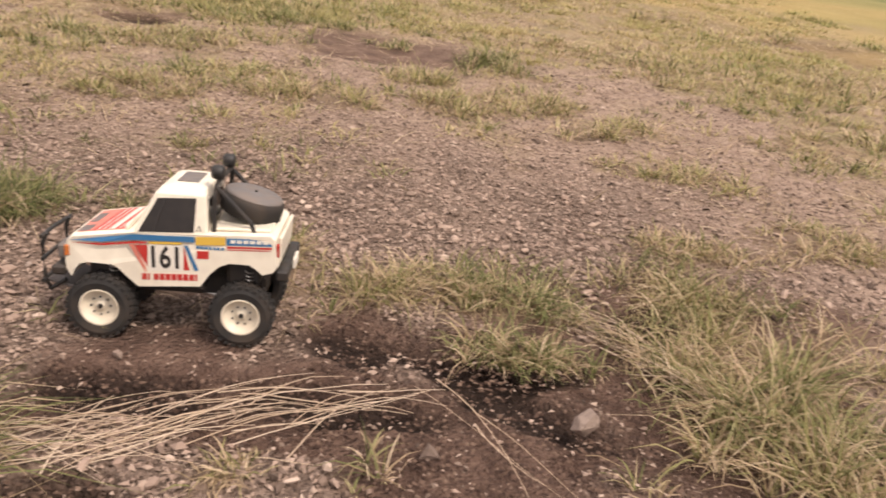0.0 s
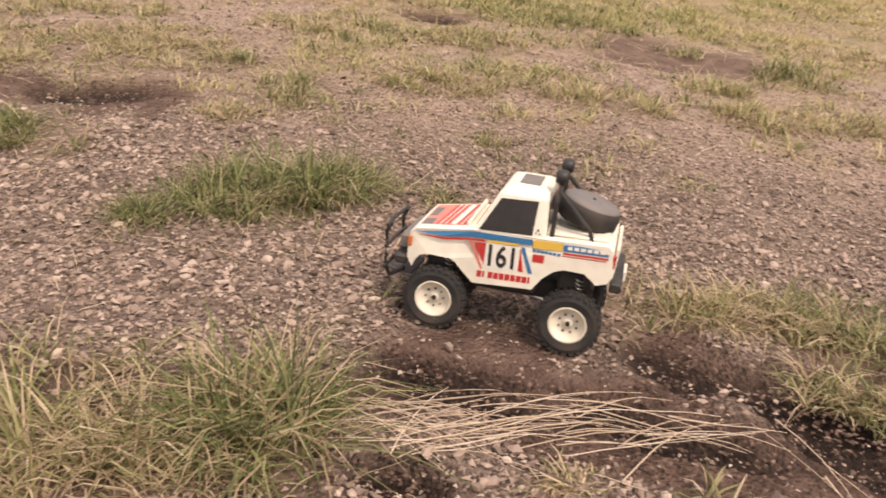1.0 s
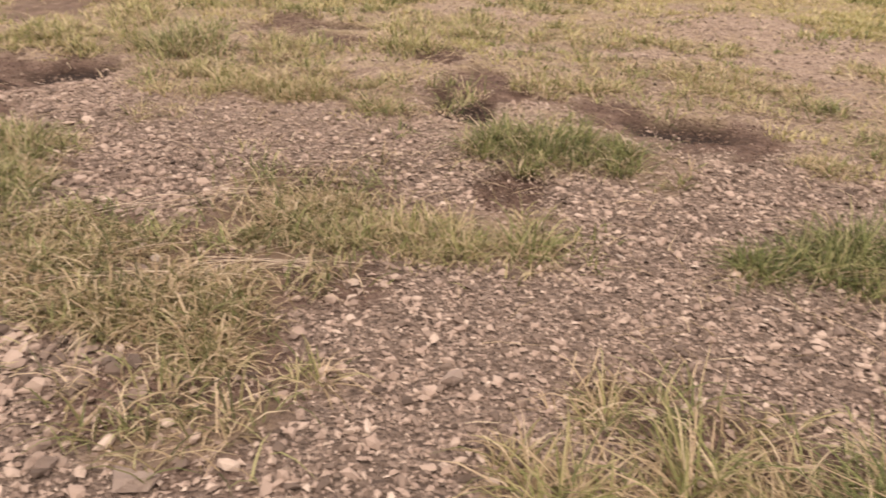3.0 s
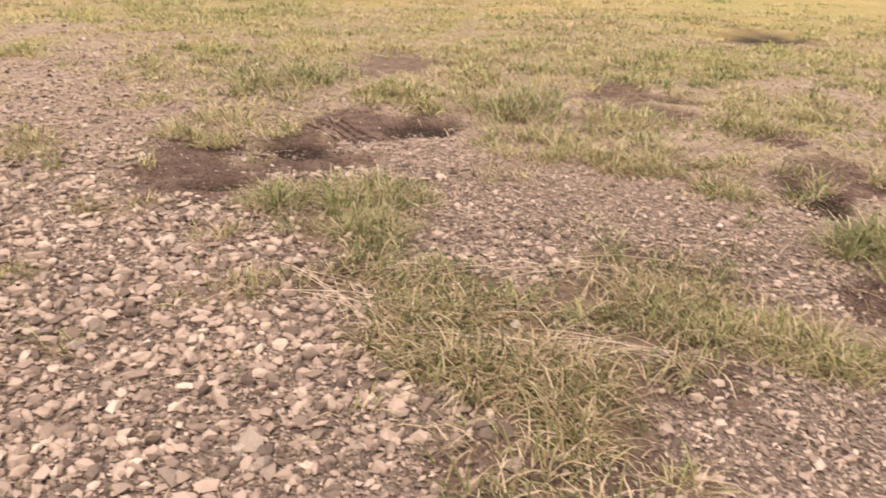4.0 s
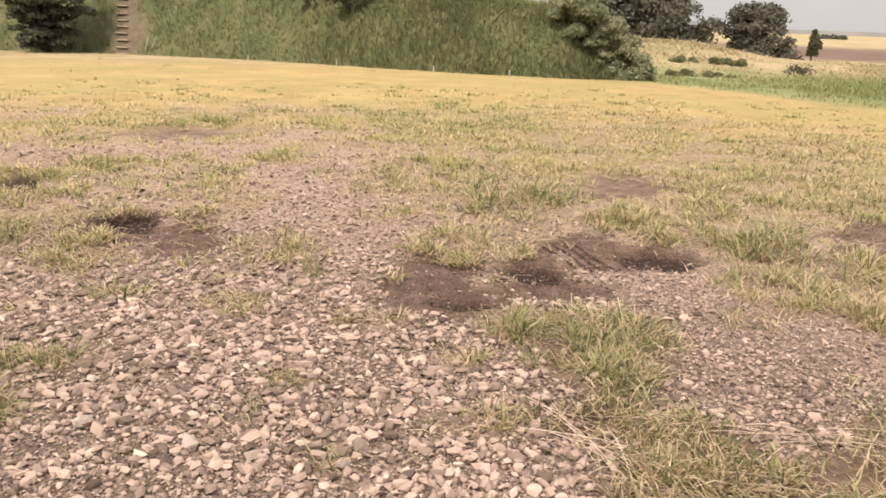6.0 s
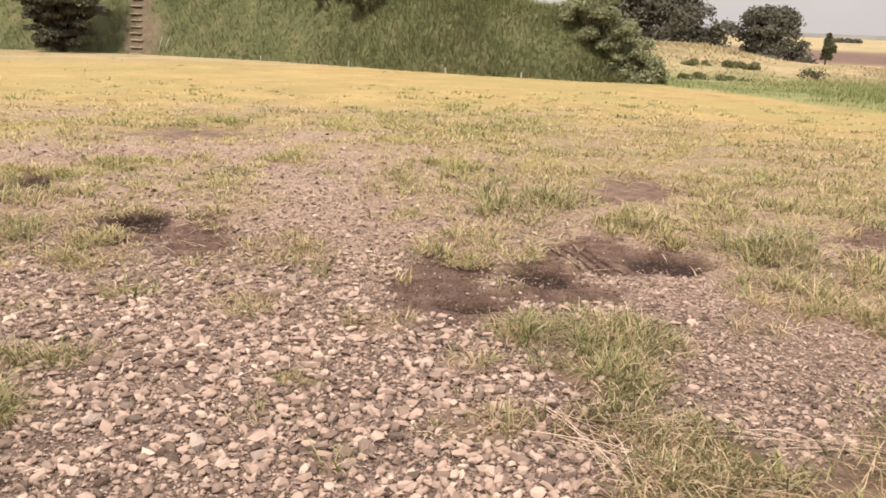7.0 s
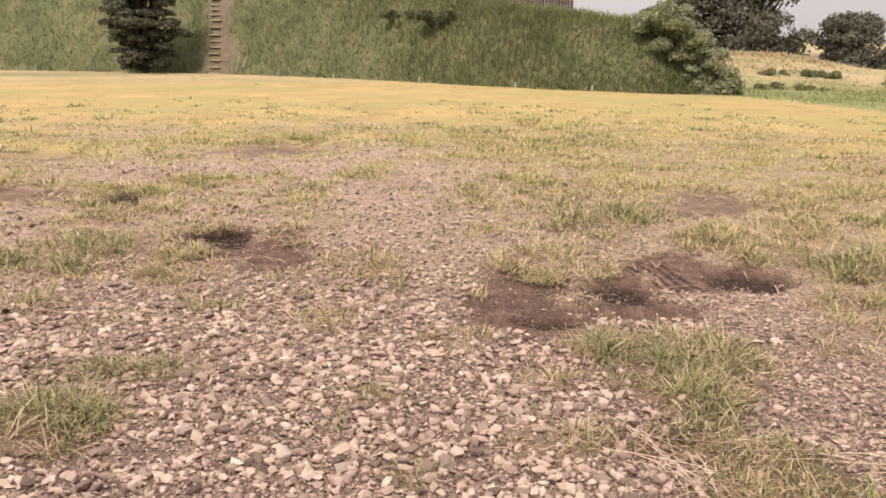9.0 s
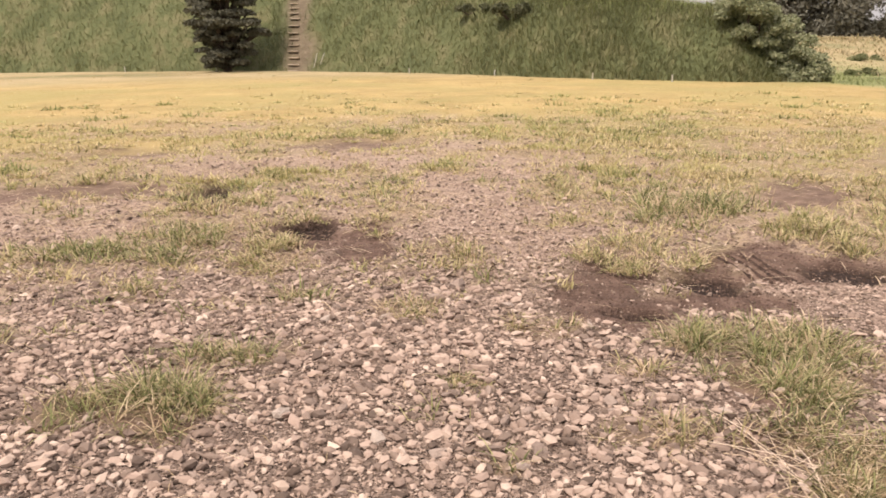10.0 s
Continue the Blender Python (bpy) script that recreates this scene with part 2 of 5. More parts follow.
# ---- plan of the ground ----
# bare dark soil: x, y, half length, half breadth, turn in degrees
SOIL = [
    (-0.42, 1.1, 0.13, 0.06, 19), (-0.28, 1.22, 0.16, 0.07, 9), (-0.05, 1.24, 0.16, 0.07, -2), (0.17, 1.33, 0.17, 0.07, -12),
    (-0.12, 1.12, 0.14, 0.05, 1), (0.02, 1.15, 0.6, 0.16, -4), (0.45, 1.3, 0.3, 0.1, -20), (0.56, 1.57, 0.08, 0.05, -18),
    (0.35, 1.18, 0.12, 0.06, -20),
]
SOIL_FAR = [
    (-0.14, 3.86, 0.48, 0.29, 3), (2.7, 5.58, 0.41, 0.7, -23), (-1.3, 3.92, 0.15, 0.15, 21), (-1.97, 2.01, 0.18, 0.17, 45),
    (-1.61, 2.12, 0.2, 0.21, 32), (-2.48, 1.88, 0.16, 0.23, 51), (-1.3, 3.96, 0.2, 0.17, 16), (-1.73, 1.32, 0.08, 0.12, 51),
    (-3.4, 0.79, 0.23, 0.23, 73), (-2.41, 1.94, 0.18, 0.22, 48), (-3.38, 1.84, 0.19, 0.16, 57), (-3.55, 0.56, 0.19, 0.32, 73),
    (-3.35, 0.04, 0.17, 0.19, 85), (-3, 0.03, 0.13, 0.17, 84),
]
SOIL_FAR_TOO = [
    (-3.06, 0.35, 0.21, 0.15, 80), (-4.74, 1.09, 0.21, 0.46, 72), (-3.76, 1.83, 0.16, 0.23, 60), (-3.76, -1.16, 0.33, 0.24, 105),
    (-4.51, -1.92, 0.14, 0.37, 111), (-6.68, -1.62, 0.46, 0.45, 102), (-3.42, 0.85, 0.2, 0.18, 69), (-4.65, -2.69, 0.47, 0.25, 119),
    (-3.57, -0.98, 0.16, 0.21, 102), (-6.65, -1.56, 0.44, 0.38, 101), (-6.1, -3.14, 0.41, 0.35, 117), (-5.53, 3.98, 0.54, 0.7, 51),
    (-3.15, -0.04, 0.18, 0.31, 84), (-2.94, 2.04, 0.13, 0.26, 51),
]
# low tangled grass
THICK = [
    (-1.84, 0.41, 0.21, 0.30, 75), (-1.51, 0.46, 0.18, 0.25, 68), (-1.43, 0.33, 0.12, 0.10, 75), (-1.80, 0.64, 0.28, 0.27, 56),
    (-1.97, 0.94, 0.23, 0.15, 51), (-1.64, 0.42, 0.19, 0.12, 61), (0.76, 1.49, 0.24, 0.34, -27), (0.58, 1.68, 0.13, 0.20, -18),
    (0.75, 1.19, 0.15, 0.13, -33), (-0.72, 0.88, 0.20, 0.14, 40), (-0.55, 0.90, 0.10, 0.12, 30), (0.30, 1.58, 0.11, 0.16, -14),
    (-1.77, 0.75, 0.13, 0.36, 67), (-0.83, 0.90, 0.24, 0.13, 30), (-2.20, -1.22, 0.22, 0.20, 120), (-2.40, 0.27, 0.16, 0.26, 74),
    (-2.16, 0.22, 0.20, 0.12, 74), (-0.37, 1.56, 0.15, 0.08, 18),
]
# moist black ruts along the edge of the turf, their shade painted in too
WET_SHADE = [
    (-1.8, 2.12, 0.16, 0.15, 38), (-2.28, 1.66, 0.1, 0.14, 52), (-1.3, 3.93, 0.15, 0.09, 18),
    (0.55, 1.56, 0.05, 0.06, 0), (-1.28, 3.87, 0.12, 0.09, 21), (-3.44, 0.86, 0.17, 0.11, 73), (-3.27, 0.27, 0.15, 0.1, 81),
    (-3.39, 0.83, 0.17, 0.13, 74), (0.3, 1.22, 0.16, 0.04, -20), (-0.02, 1.2, 0.2, 0.04, -4),
]
WET_SHADE_TOO = [
    (-3.42, 0.05, 0.13, 0.04, 86), (-2.97, 0.02, 0.09, 0.035, 84), (-3.83, -1.28, 0.16, 0.09, 106), (-4.65, -1.97, 0.1, 0.19, 112),
    (-3.48, 1.59, 0.07, 0.09, 59), (-4.69, -1.97, 0.12, 0.29, 110), (-3.91, -1.25, 0.12, 0.11, 105), (-5.45, 4.1, 0.36, 0.43, 50),
    (-3.61, 2.04, 0.14, 0.1, 56),
]
WET_NEAR = [(-0.33, 1.16, 0.19, 0.05, 0), (-0.34, 0.94, 0.07, 0.04, 0), (0.03, 1.37, 0.16, 0.05, 0), (0.09, 1.37, 0.08, 0.04, 0), (0.2, 1.32, 0.12, 0.06, 0), (0.14, 1.35, 0.22, 0.04, 0)]
# grass: x, y, half breadth, half depth, turn, height, greenness
GRASS_A = [
    (-1.31, 0.34, 0.12, 0.05, 72, 0.07, 0.28), (-0.92, 0.65, 0.1, 0.08, 63, 0.08, 0.42), (-0.77, 0.77, 0.07, 0.07, 27, 0.09, 0.36), (-1.31, 0.57, 0.05, 0.04, 56, 0.06, 0.36),
    (-0.67, 0.85, 0.08, 0.08, 27, 0.07, 0.12), (-1.01, 0.82, 0.08, 0.04, 45, 0.06, 0.3), (-1.53, 0.46, 0.1, 0.08, 72, 0.08, 0.36), (-0.56, 0.94, 0.08, 0.08, 27, 0.14, 0.62),
    (-0.87, 0.98, 0.13, 0.01, 34, 0.07, 0.4), (-1.72, 0.4, 0.11, 0.12, 63, 0.08, 0.52), (-1.69, 0.45, 0.16, 0.08, 56, 0.09, 0.42), (-0.14, 0.99, 0.05, 0.03, 27, 0.03, 0.2),
    (-2.01, -0.36, 0.04, 0.04, 90, 0.05, 0.45), (-1.92, 0.26, 0.11, 0.1, 76, 0.08, 0.5),
]
GRASS_B = [
    (0.03, 1.02, 0.05, 0.03, 0, 0.06, 0.5), (-1.91, 0.48, 0.11, 0.09, 63, 0.07, 0.5), (-1.98, 0.39, 0.17, 0.12, 79, 0.06, 0.45), (-2.17, -0.05, 0.1, 0.08, 79, 0.06, 0.35),
    (-1.54, 0.99, 0.03, 0.04, 53, 0.05, 0.6), (-2.14, 0.32, 0.13, 0.07, 68, 0.05, 0.35), (-1.46, 1.13, 0.05, 0.1, 53, 0.07, 0.5), (-1.9, 0.75, 0.16, 0.11, 63, 0.08, 0.44),
    (0.43, 1.04, 0.04, 0.02, -18, 0.04, 0.4), (-2.37, -0.47, 0.06, 0.03, 90, 0.03, 0.4), (-2.38, -0.48, 0.05, 0.04, 90, 0.03, 0.5), (-1.12, 1.43, 0.06, 0.06, 45, 0.06, 0.72),
    (-0.43, 1.5, 0.1, 0.05, 14, 0.05, 0.38), (-2.17, -1.21, 0.22, 0.13, 112, 0.08, 0.58),
]
GRASS_C = [
    (0.28, 1.36, 0.08, 0.04, 0, 0.05, 0.45), (-2.1, 0.84, 0.07, 0.04, 59, 0.05, 0.35), (0.68, 1.09, 0.14, 0.05, -27, 0.09, 0.42), (-2.5, -0.03, 0.06, 0.05, 82, 0.05, 0.4),
    (-2.44, 0.27, 0.16, 0.13, 72, 0.07, 0.58), (-0.22, 1.66, 0.09, 0.11, 11, 0.06, 0.4), (0.47, 1.39, 0.09, 0.07, 0, 0.07, 0.45), (-0.92, 1.68, 0.24, 0.13, 31, 0.1, 0.85),
    (-2.53, -1.03, 0.1, 0.06, 113, 0.06, 0.6), (0.73, 1.28, 0.1, 0.14, -18, 0.11, 0.48), (-2.48, -1.2, 0.11, 0.06, 106, 0.06, 0.5), (0.68, 1.38, 0.11, 0.17, -18, 0.09, 0.4),
    (-0.58, 1.82, 0.05, 0.06, 18, 0.05, 0.55), (-2.64, 0.38, 0.19, 0.25, 74, 0.06, 0.45),
]
GRASS_D = [
    (-2.7, 0.2, 0.13, 0.17, 74, 0.07, 0.6), (-2.77, -0.26, 0.13, 0.08, 90, 0.05, 0.4), (-1.88, 1.54, 0.22, 0.14, 50, 0.09, 0.66), (-1.6, 1.71, 0.11, 0.12, 40, 0.08, 0.62),
    (0.66, 1.66, 0.13, 0.08, -27, 0.06, 0.36), (0.94, 1.47, 0.1, 0.12, -27, 0.1, 0.42), (-2.94, -0.69, 0.12, 0.09, 96, 0.05, 0.4), (-2.71, 0.83, 0.08, 0.06, 69, 0.05, 0.4),
    (-2.39, -1.95, 0.21, 0.23, 130, 0.09, 0.6), (-2.75, 0.85, 0.07, 0.1, 66, 0.05, 0.4), (-1.32, 2.07, 0.08, 0.07, 32, 0.05, 0.3), (-1.32, 2.09, 0.08, 0.05, 29, 0.04, 0.4),
    (-3.04, -1.06, 0.08, 0.07, 107, 0.04, 0.5), (-3.08, -1.07, 0.11, 0.06, 105, 0.04, 0.4),
]
GRASS_E = [
    (-0.58, 2.3, 0.04, 0.06, 13, 0.04, 0.5), (0.78, 1.92, 0.15, 0.1, -18, 0.05, 0.3), (-2.46, 1.55, 0.18, 0.21, 56, 0.07, 0.45), (-2.64, 1.4, 0.29, 0.13, 55, 0.05, 0.38),
    (-2.4, 1.74, 0.07, 0.1, 48, 0.06, 0.5), (-3.01, -1.59, 0.1, 0.14, 117, 0.05, 0.35), (-2.8, 1.35, 0.19, 0.2, 58, 0.06, 0.35), (-2.93, 1.19, 0.19, 0.18, 61, 0.06, 0.4),
    (-3.09, 0.95, 0.07, 0.08, 66, 0.05, 0.5), (-3.04, 1.07, 0.17, 0.26, 66, 0.06, 0.4), (-1.24, 2.46, 0.16, 0.19, 27, 0.06, 0.55), (1.08, 2.01, 0.18, 0.12, -16, 0.05, 0.3),
    (-0.59, 2.57, 0.07, 0.06, 15, 0.04, 0.25), (-2.3, 2.1, 0.27, 0.15, 45, 0.05, 0.35),
]
GRASS_F = [
    (-3.55, -0.62, 0.16, 0.22, 94, 0.05, 0.4), (-3.56, 0.11, 0.22, 0.23, 82, 0.06, 0.45), (-3.46, -1.24, 0.22, 0.16, 107, 0.06, 0.38), (-0.91, 2.71, 0.16, 0.13, 18, 0.06, 0.45),
    (-0.84, 2.76, 0.22, 0.13, 18, 0.06, 0.38), (-3.53, -1.3, 0.18, 0.28, 106, 0.05, 0.33), (0.86, 2.45, 0.24, 0.11, -11, 0.05, 0.5), (-0.95, 2.81, 0.19, 0.19, 17, 0.05, 0.38),
    (-1.65, 2.66, 0.11, 0.09, 28, 0.07, 0.62), (-2.08, 2.51, 0.34, 0.19, 38, 0.05, 0.33), (-0.4, 2.88, 0.24, 0.19, 9, 0.055, 0.3), (-3.23, -2.14, 0.09, 0.18, 122, 0.05, 0.35),
    (-3.28, 1.54, 0.13, 0.23, 60, 0.08, 0.45), (-3.65, 0.96, 0.19, 0.2, 68, 0.06, 0.45),
]
GRASS_G = [
    (-1.87, 2.76, 0.14, 0.3, 34, 0.06, 0.35), (-3.49, 1.32, 0.22, 0.33, 62, 0.11, 0.55), (-2.13, 2.65, 0.42, 0.32, 37, 0.05, 0.33), (-3.67, -1.63, 0.08, 0.26, 113, 0.07, 0.55),
    (-3.05, 1.98, 0.15, 0.17, 56, 0.08, 0.5), (-3.62, -1.78, 0.22, 0.27, 115, 0.07, 0.56), (0.63, 2.85, 0.12, 0.16, -4, 0.07, 0.47), (-3.49, -2.07, 0.12, 0.15, 118, 0.06, 0.7),
    (0.18, 3.01, 0.18, 0.14, 0, 0.07, 0.35), (-3.17, 2.01, 0.06, 0.15, 55, 0.1, 0.45), (-3.9, 0.9, 0.3, 0.21, 72, 0.08, 0.5), (0.84, 2.95, 0.13, 0.12, -12, 0.06, 0.4),
    (0.42, 3.11, 0.18, 0.19, -4, 0.06, 0.4), (-3.96, 0.89, 0.21, 0.23, 75, 0.07, 0.5),
]
GRASS_H = [
    (-4.19, -0.95, 0.19, 0.33, 99, 0.05, 0.35), (-4.12, -1.36, 0.12, 0.23, 108, 0.05, 0.4), (0.01, 3.36, 0.14, 0.14, 3, 0.07, 0.5), (-4.09, 0.96, 0.19, 0.24, 74, 0.08, 0.5),
    (-3.3, 2.34, 0.27, 0.22, 52, 0.08, 0.5), (-1.01, 3.46, 0.22, 0.11, 17, 0.06, 0.4), (-4.09, -1.79, 0.3, 0.39, 111, 0.06, 0.4), (-2.85, 2.76, 0.36, 0.15, 41, 0.06, 0.4),
    (-1.03, 3.5, 0.23, 0.19, 18, 0.06, 0.4), (-4.41, 0.47, 0.31, 0.47, 79, 0.08, 0.55), (-1.1, 3.56, 0.17, 0.2, 15, 0.05, 0.4), (-1.75, 3.42, 0.2, 0.21, 28, 0.06, 0.4),
    (-4.14, 1.33, 0.14, 0.29, 68, 0.07, 0.5), (-2.45, 3.14, 0.2, 0.14, 35, 0.07, 0.5),
]
GRASS_I = [
    (-3.31, 2.54, 0.2, 0.28, 48, 0.08, 0.5), (1.59, 3.07, 0.22, 0.34, -23, 0.06, 0.35), (-4.41, -1.64, 0.08, 0.3, 108, 0.06, 0.4), (0.31, 3.76, 0.14, 0.23, -3, 0.09, 0.66),
    (-4.79, -0.1, 0.23, 0.43, 88, 0.06, 0.42), (-0.15, 3.94, 0.1, 0.09, 5, 0.05, 0.7), (-4.56, 1.48, 0.2, 0.36, 67, 0.06, 0.35), (-1.72, 4.06, 0.32, 0.22, 22, 0.05, 0.3),
    (1.24, 3.99, 0.42, 0.38, -13, 0.05, 0.4), (-4.72, 2.15, 0.38, 0.65, 61, 0.07, 0.4), (-5.35, -1.3, 0.14, 0.24, 102, 0.05, 0.42), (0.86, 4.41, 0.48, 0.31, -8, 0.05, 0.33),
    (-5, -2.95, 0.44, 0.33, 119, 0.05, 0.35), (2.11, 4.28, 0.33, 0.67, -23, 0.06, 0.4),
]
GRASS_J = [
    (-5.95, -2.15, 0.15, 0.25, 108, 0.05, 0.42), (-6.2, 3.01, 0.43, 1.36, 62, 0.06, 0.35), (1.52, 6.08, 0.18, 0.07, -12, 0.08, 0.5), (2.28, 5.9, 0.18, 0.32, -19, 0.08, 0.35),
]
GRASS_EDGE = [(-0.06, 1.52, 0.11, 0.09, 18, 0.07, 0.42), (0.11, 1.59, 0.1, 0.09, 0, 0.07, 0.4), (0.26, 1.57, 0.1, 0.08, 0, 0.09, 0.46), (0.25, 1.37, 0.08, 0.05, 0, 0.07, 0.52), (-0.08, 1.45, 0.06, 0.03, 0, 0.05, 0.45)]
GRASS_TANGLE = [(-1.61, 1, 0.16, 0.12, 53, 0.06, 0.42), (-1.84, 0.83, 0.13, 0.15, 53, 0.06, 0.42), (-1.59, 0.57, 0.05, 0.13, 56, 0.07, 0.42), (-1.72, 0.85, 0.17, 0.1, 63, 0.05, 0.4), (-1.63, 1.16, 0.18, 0.07, 51, 0.04, 0.36)]
GRASS = GRASS_TANGLE + GRASS_EDGE + GRASS_A + GRASS_B + GRASS_C + GRASS_D + GRASS_E + GRASS_F + GRASS_G + GRASS_H + GRASS_I + GRASS_J
PROFILE = ((0, 5, 24, 70, 500, 3500), (0, 0, -0.45, -1.45, -3.3, -22))


# a plan grid from (-8.5, -5.5), on which the ragged patches are drawn once
PITCH, COUNT = 0.0125, 960
PLAN_X, PLAN_Y = np.meshgrid(-8.5 + PITCH * np.arange(COUNT), -5.5 + PITCH * np.arange(COUNT), indexing="ij")


def drawn(rows, ragged=0.5):
    """A function that tells how far (0 to 1) a place lies inside any of the ragged ellipses."""
    rag = (fbm(PLAN_X, PLAN_Y, 7.0, 4) - 0.5) * 2.4 * ragged
    grid = np.zeros((COUNT, COUNT))
    for cx, cy, a, b, turn in rows:
        reach = 1.6 * max(a, b)
        i, j = (np.clip(((np.array((q - reach, q + reach)) - o) / PITCH).astype(int), 0, COUNT) for q, o in ((cx, -8.5), (cy, -5.5)))
        spot = np.s_[i[0]:i[1], j[0]:j[1]]
        c, s = math.cos(radians(turn)), math.sin(radians(turn))
        x, y = PLAN_X[spot] - cx, PLAN_Y[spot] - cy
        u, v = (x * c + y * s) / a, (-x * s + y * c) / b
        grid[spot] = np.maximum(grid[spot], 1 - step(0.72, 1.25, np.sqrt(u * u + v * v) + rag[spot]))

    def value(x, y):
        p, q = np.clip((np.asarray(x) + 8.5) / PITCH, 0, COUNT - 1.001), np.clip((np.asarray(y) + 5.5) / PITCH, 0, COUNT - 1.001)
        i, j = p.astype(int), q.astype(int)
        u, v = p - i, q - j
        return (grid[i, j] * (1 - u) + grid[i + 1, j] * u) * (1 - v) + (grid[i, j + 1] * (1 - u) + grid[i + 1, j + 1] * u) * v

    return value


# first extra row: dark soil that also stands in for the car's shade
soil_near, soil_far = drawn(SOIL + [(-0.25, 1.31, 0.15, 0.07, 18), (0.03, 1.39, 0.16, 0.08, 0), (0.2, 1.31, 0.12, 0.09, 0)], 0.6), drawn(SOIL_FAR + SOIL_FAR_TOO, 0.6)
wet_shade_at, thick_at = drawn(WET_SHADE + WET_SHADE_TOO + WET_NEAR, 0.45), drawn(THICK, 0.7)
grassy = drawn([row[:5] for row in GRASS], 0.6)


CAR_REAR, CAR_FRONT = Vector((-0.194, 1.310, 0.0)), Vector((-0.4345, 1.297, -0.002))
CAR_ROLL = radians(-7)
CAR_WAY = (CAR_FRONT - CAR_REAR).normalized()
CAR_LEFT = (Matrix.Rotation(-CAR_ROLL, 3, CAR_WAY) @ Vector((0, 0, 1)).cross(CAR_WAY)).normalized()
CAR_UP = CAR_WAY.cross(CAR_LEFT)
CAR_AT = (CAR_FRONT + CAR_REAR) / 2 - CAR_LEFT * 0.095


def under_car(x, y):
    """1 under the car, falling to 0 around it; and the height of the sloping ground there."""
    u = (x - CAR_AT.x) * CAR_WAY.x + (y - CAR_AT.y) * CAR_WAY.y
    v = (x - CAR_AT.x) * CAR_LEFT.x + (y - CAR_AT.y) * CAR_LEFT.y
    return np.exp(-((u / 0.27) ** 4 + (v / 0.20) ** 4)), CAR_AT.z + u * CAR_WAY.z + v * CAR_LEFT.z


def terrain(x, y):
    r = np.hypot(x + 0.6, y + 0.3)
    z = np.interp(r, *PROFILE)
    bumps = (fbm(x, y, 1.3, 4) - 0.5) * 0.07 * (1 - 0.6 * step(2, 10, r)) + (fbm(x, y, 9.0, 3) - 0.5) * 0.016
    a = np.degrees(np.arctan2(y + 0.3, -x - 0.6))
    z = z + 0.85 * step(20, 38, r) * step(64, 46, r) * step(29, 21, a) * step(3, 10, a)
    flat, slope = under_car(x, y)
    return (z + bumps) * (1 - flat) + slope * flat


def cover(x, y):
    """Shares of bare soil, turf and golden field at a place."""
    r = np.hypot(x + 0.6, y + 0.3)
    soil = np.maximum(np.maximum(soil_near(x, y), 0.95 * soil_far(x, y)) * (1 - 0.1 * step(3.5, 4.6, r)), wet_shade_at(x, y))
    n = fbm(x, y, 1.1, 4)
    patch = 0.55 * n + 0.45 * fbm(x, y, 3.3, 3)
    fray = 0.17 * (fbm(x, y, 11.0, 3) - 0.5)
    wild = step(0.49, 0.57, patch + fray + 0.04 * step(3.2, 5.5, r)) * (0.65 * step(2.1, 3.4, r) + 0.35 * step(4.2, 6.0, r))
    side = np.degrees(np.arctan2(y + 0.3, -x - 0.6))
    lawn = step(4.4, 6.2, r + 2.4 * (n - 0.5) + 0.9 * step(-8, 12, side) + 2.0 * (fbm(x + 4, y, 2.6, 3) - 0.5)) * (0.55 + 0.45 * step(-14, 6, side))
    turf = np.maximum(np.maximum(wild, lawn), 0.9 * grassy(x, y))
    gold = step(5.8, 9.6, r + (patch - 0.5) * 9.0)
    return soil, turf * (1 - soil), gold


def rough_land(x, y):
    """Tan rough grass and ploughed land beyond the field."""
    r, a = np.hypot(x + 0.6, y + 0.3), np.degrees(np.arctan2(y + 0.3, -x - 0.6))
    fray = 3.0 * (fbm(x, y, 0.5, 3) - 0.5)
    rank = step(0.0, 1.4, r + fray - np.interp(a, (14, 20, 26, 33), (17.0, 15.6, 13.6, 12.2))) * step(26, 21, r + fray) * step(11, 15, a)
    return step(17, 21, r), step(60, 75, r) * step(150, 110, r), rank


def build_ground():
    def axis(lo, hi, pitch):
        core = np.arange(lo, hi, pitch)
        out = pitch * np.cumsum(1.19 ** np.arange(1, 66))
        out = out[out < 3300]
        return np.concatenate([lo - out[::-1], core, core[-1] + out])

    xs, ys = axis(-5.2, 1.6, 0.022), axis(-2.6, 4.4, 0.022)
    x, y = np.meshgrid(xs, ys, indexing="ij")
    x, y = x.ravel(), y.ravel()
    soil, turf, gold = cover(x, y)
    wet = wet_shade_at(x, y)
    z = terrain(x, y) - (0.018 * soil + 0.03 * wet) * (1 - under_car(x, y)[0])
    n, m = len(xs), len(ys)
    i = (np.arange(n - 1)[:, None] * m + np.arange(m - 1)).ravel()
    # soil is raised under thick grass and near tufts, so the ground is darker there
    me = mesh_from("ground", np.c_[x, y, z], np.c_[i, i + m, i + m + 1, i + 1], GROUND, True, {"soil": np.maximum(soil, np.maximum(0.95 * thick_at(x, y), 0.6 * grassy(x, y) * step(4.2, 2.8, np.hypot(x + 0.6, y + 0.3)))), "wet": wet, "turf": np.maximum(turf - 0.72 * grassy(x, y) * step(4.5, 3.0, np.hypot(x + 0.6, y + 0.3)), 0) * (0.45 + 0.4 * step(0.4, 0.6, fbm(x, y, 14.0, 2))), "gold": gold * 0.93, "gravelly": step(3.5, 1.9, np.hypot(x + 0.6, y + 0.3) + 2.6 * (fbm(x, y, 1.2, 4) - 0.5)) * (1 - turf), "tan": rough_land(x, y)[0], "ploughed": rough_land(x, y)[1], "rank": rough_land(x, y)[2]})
    return tagged(new("ground", me), "gravelly bare earth with patches of dry grass and dark soil", "ground", kind="structure")


ground = build_ground()


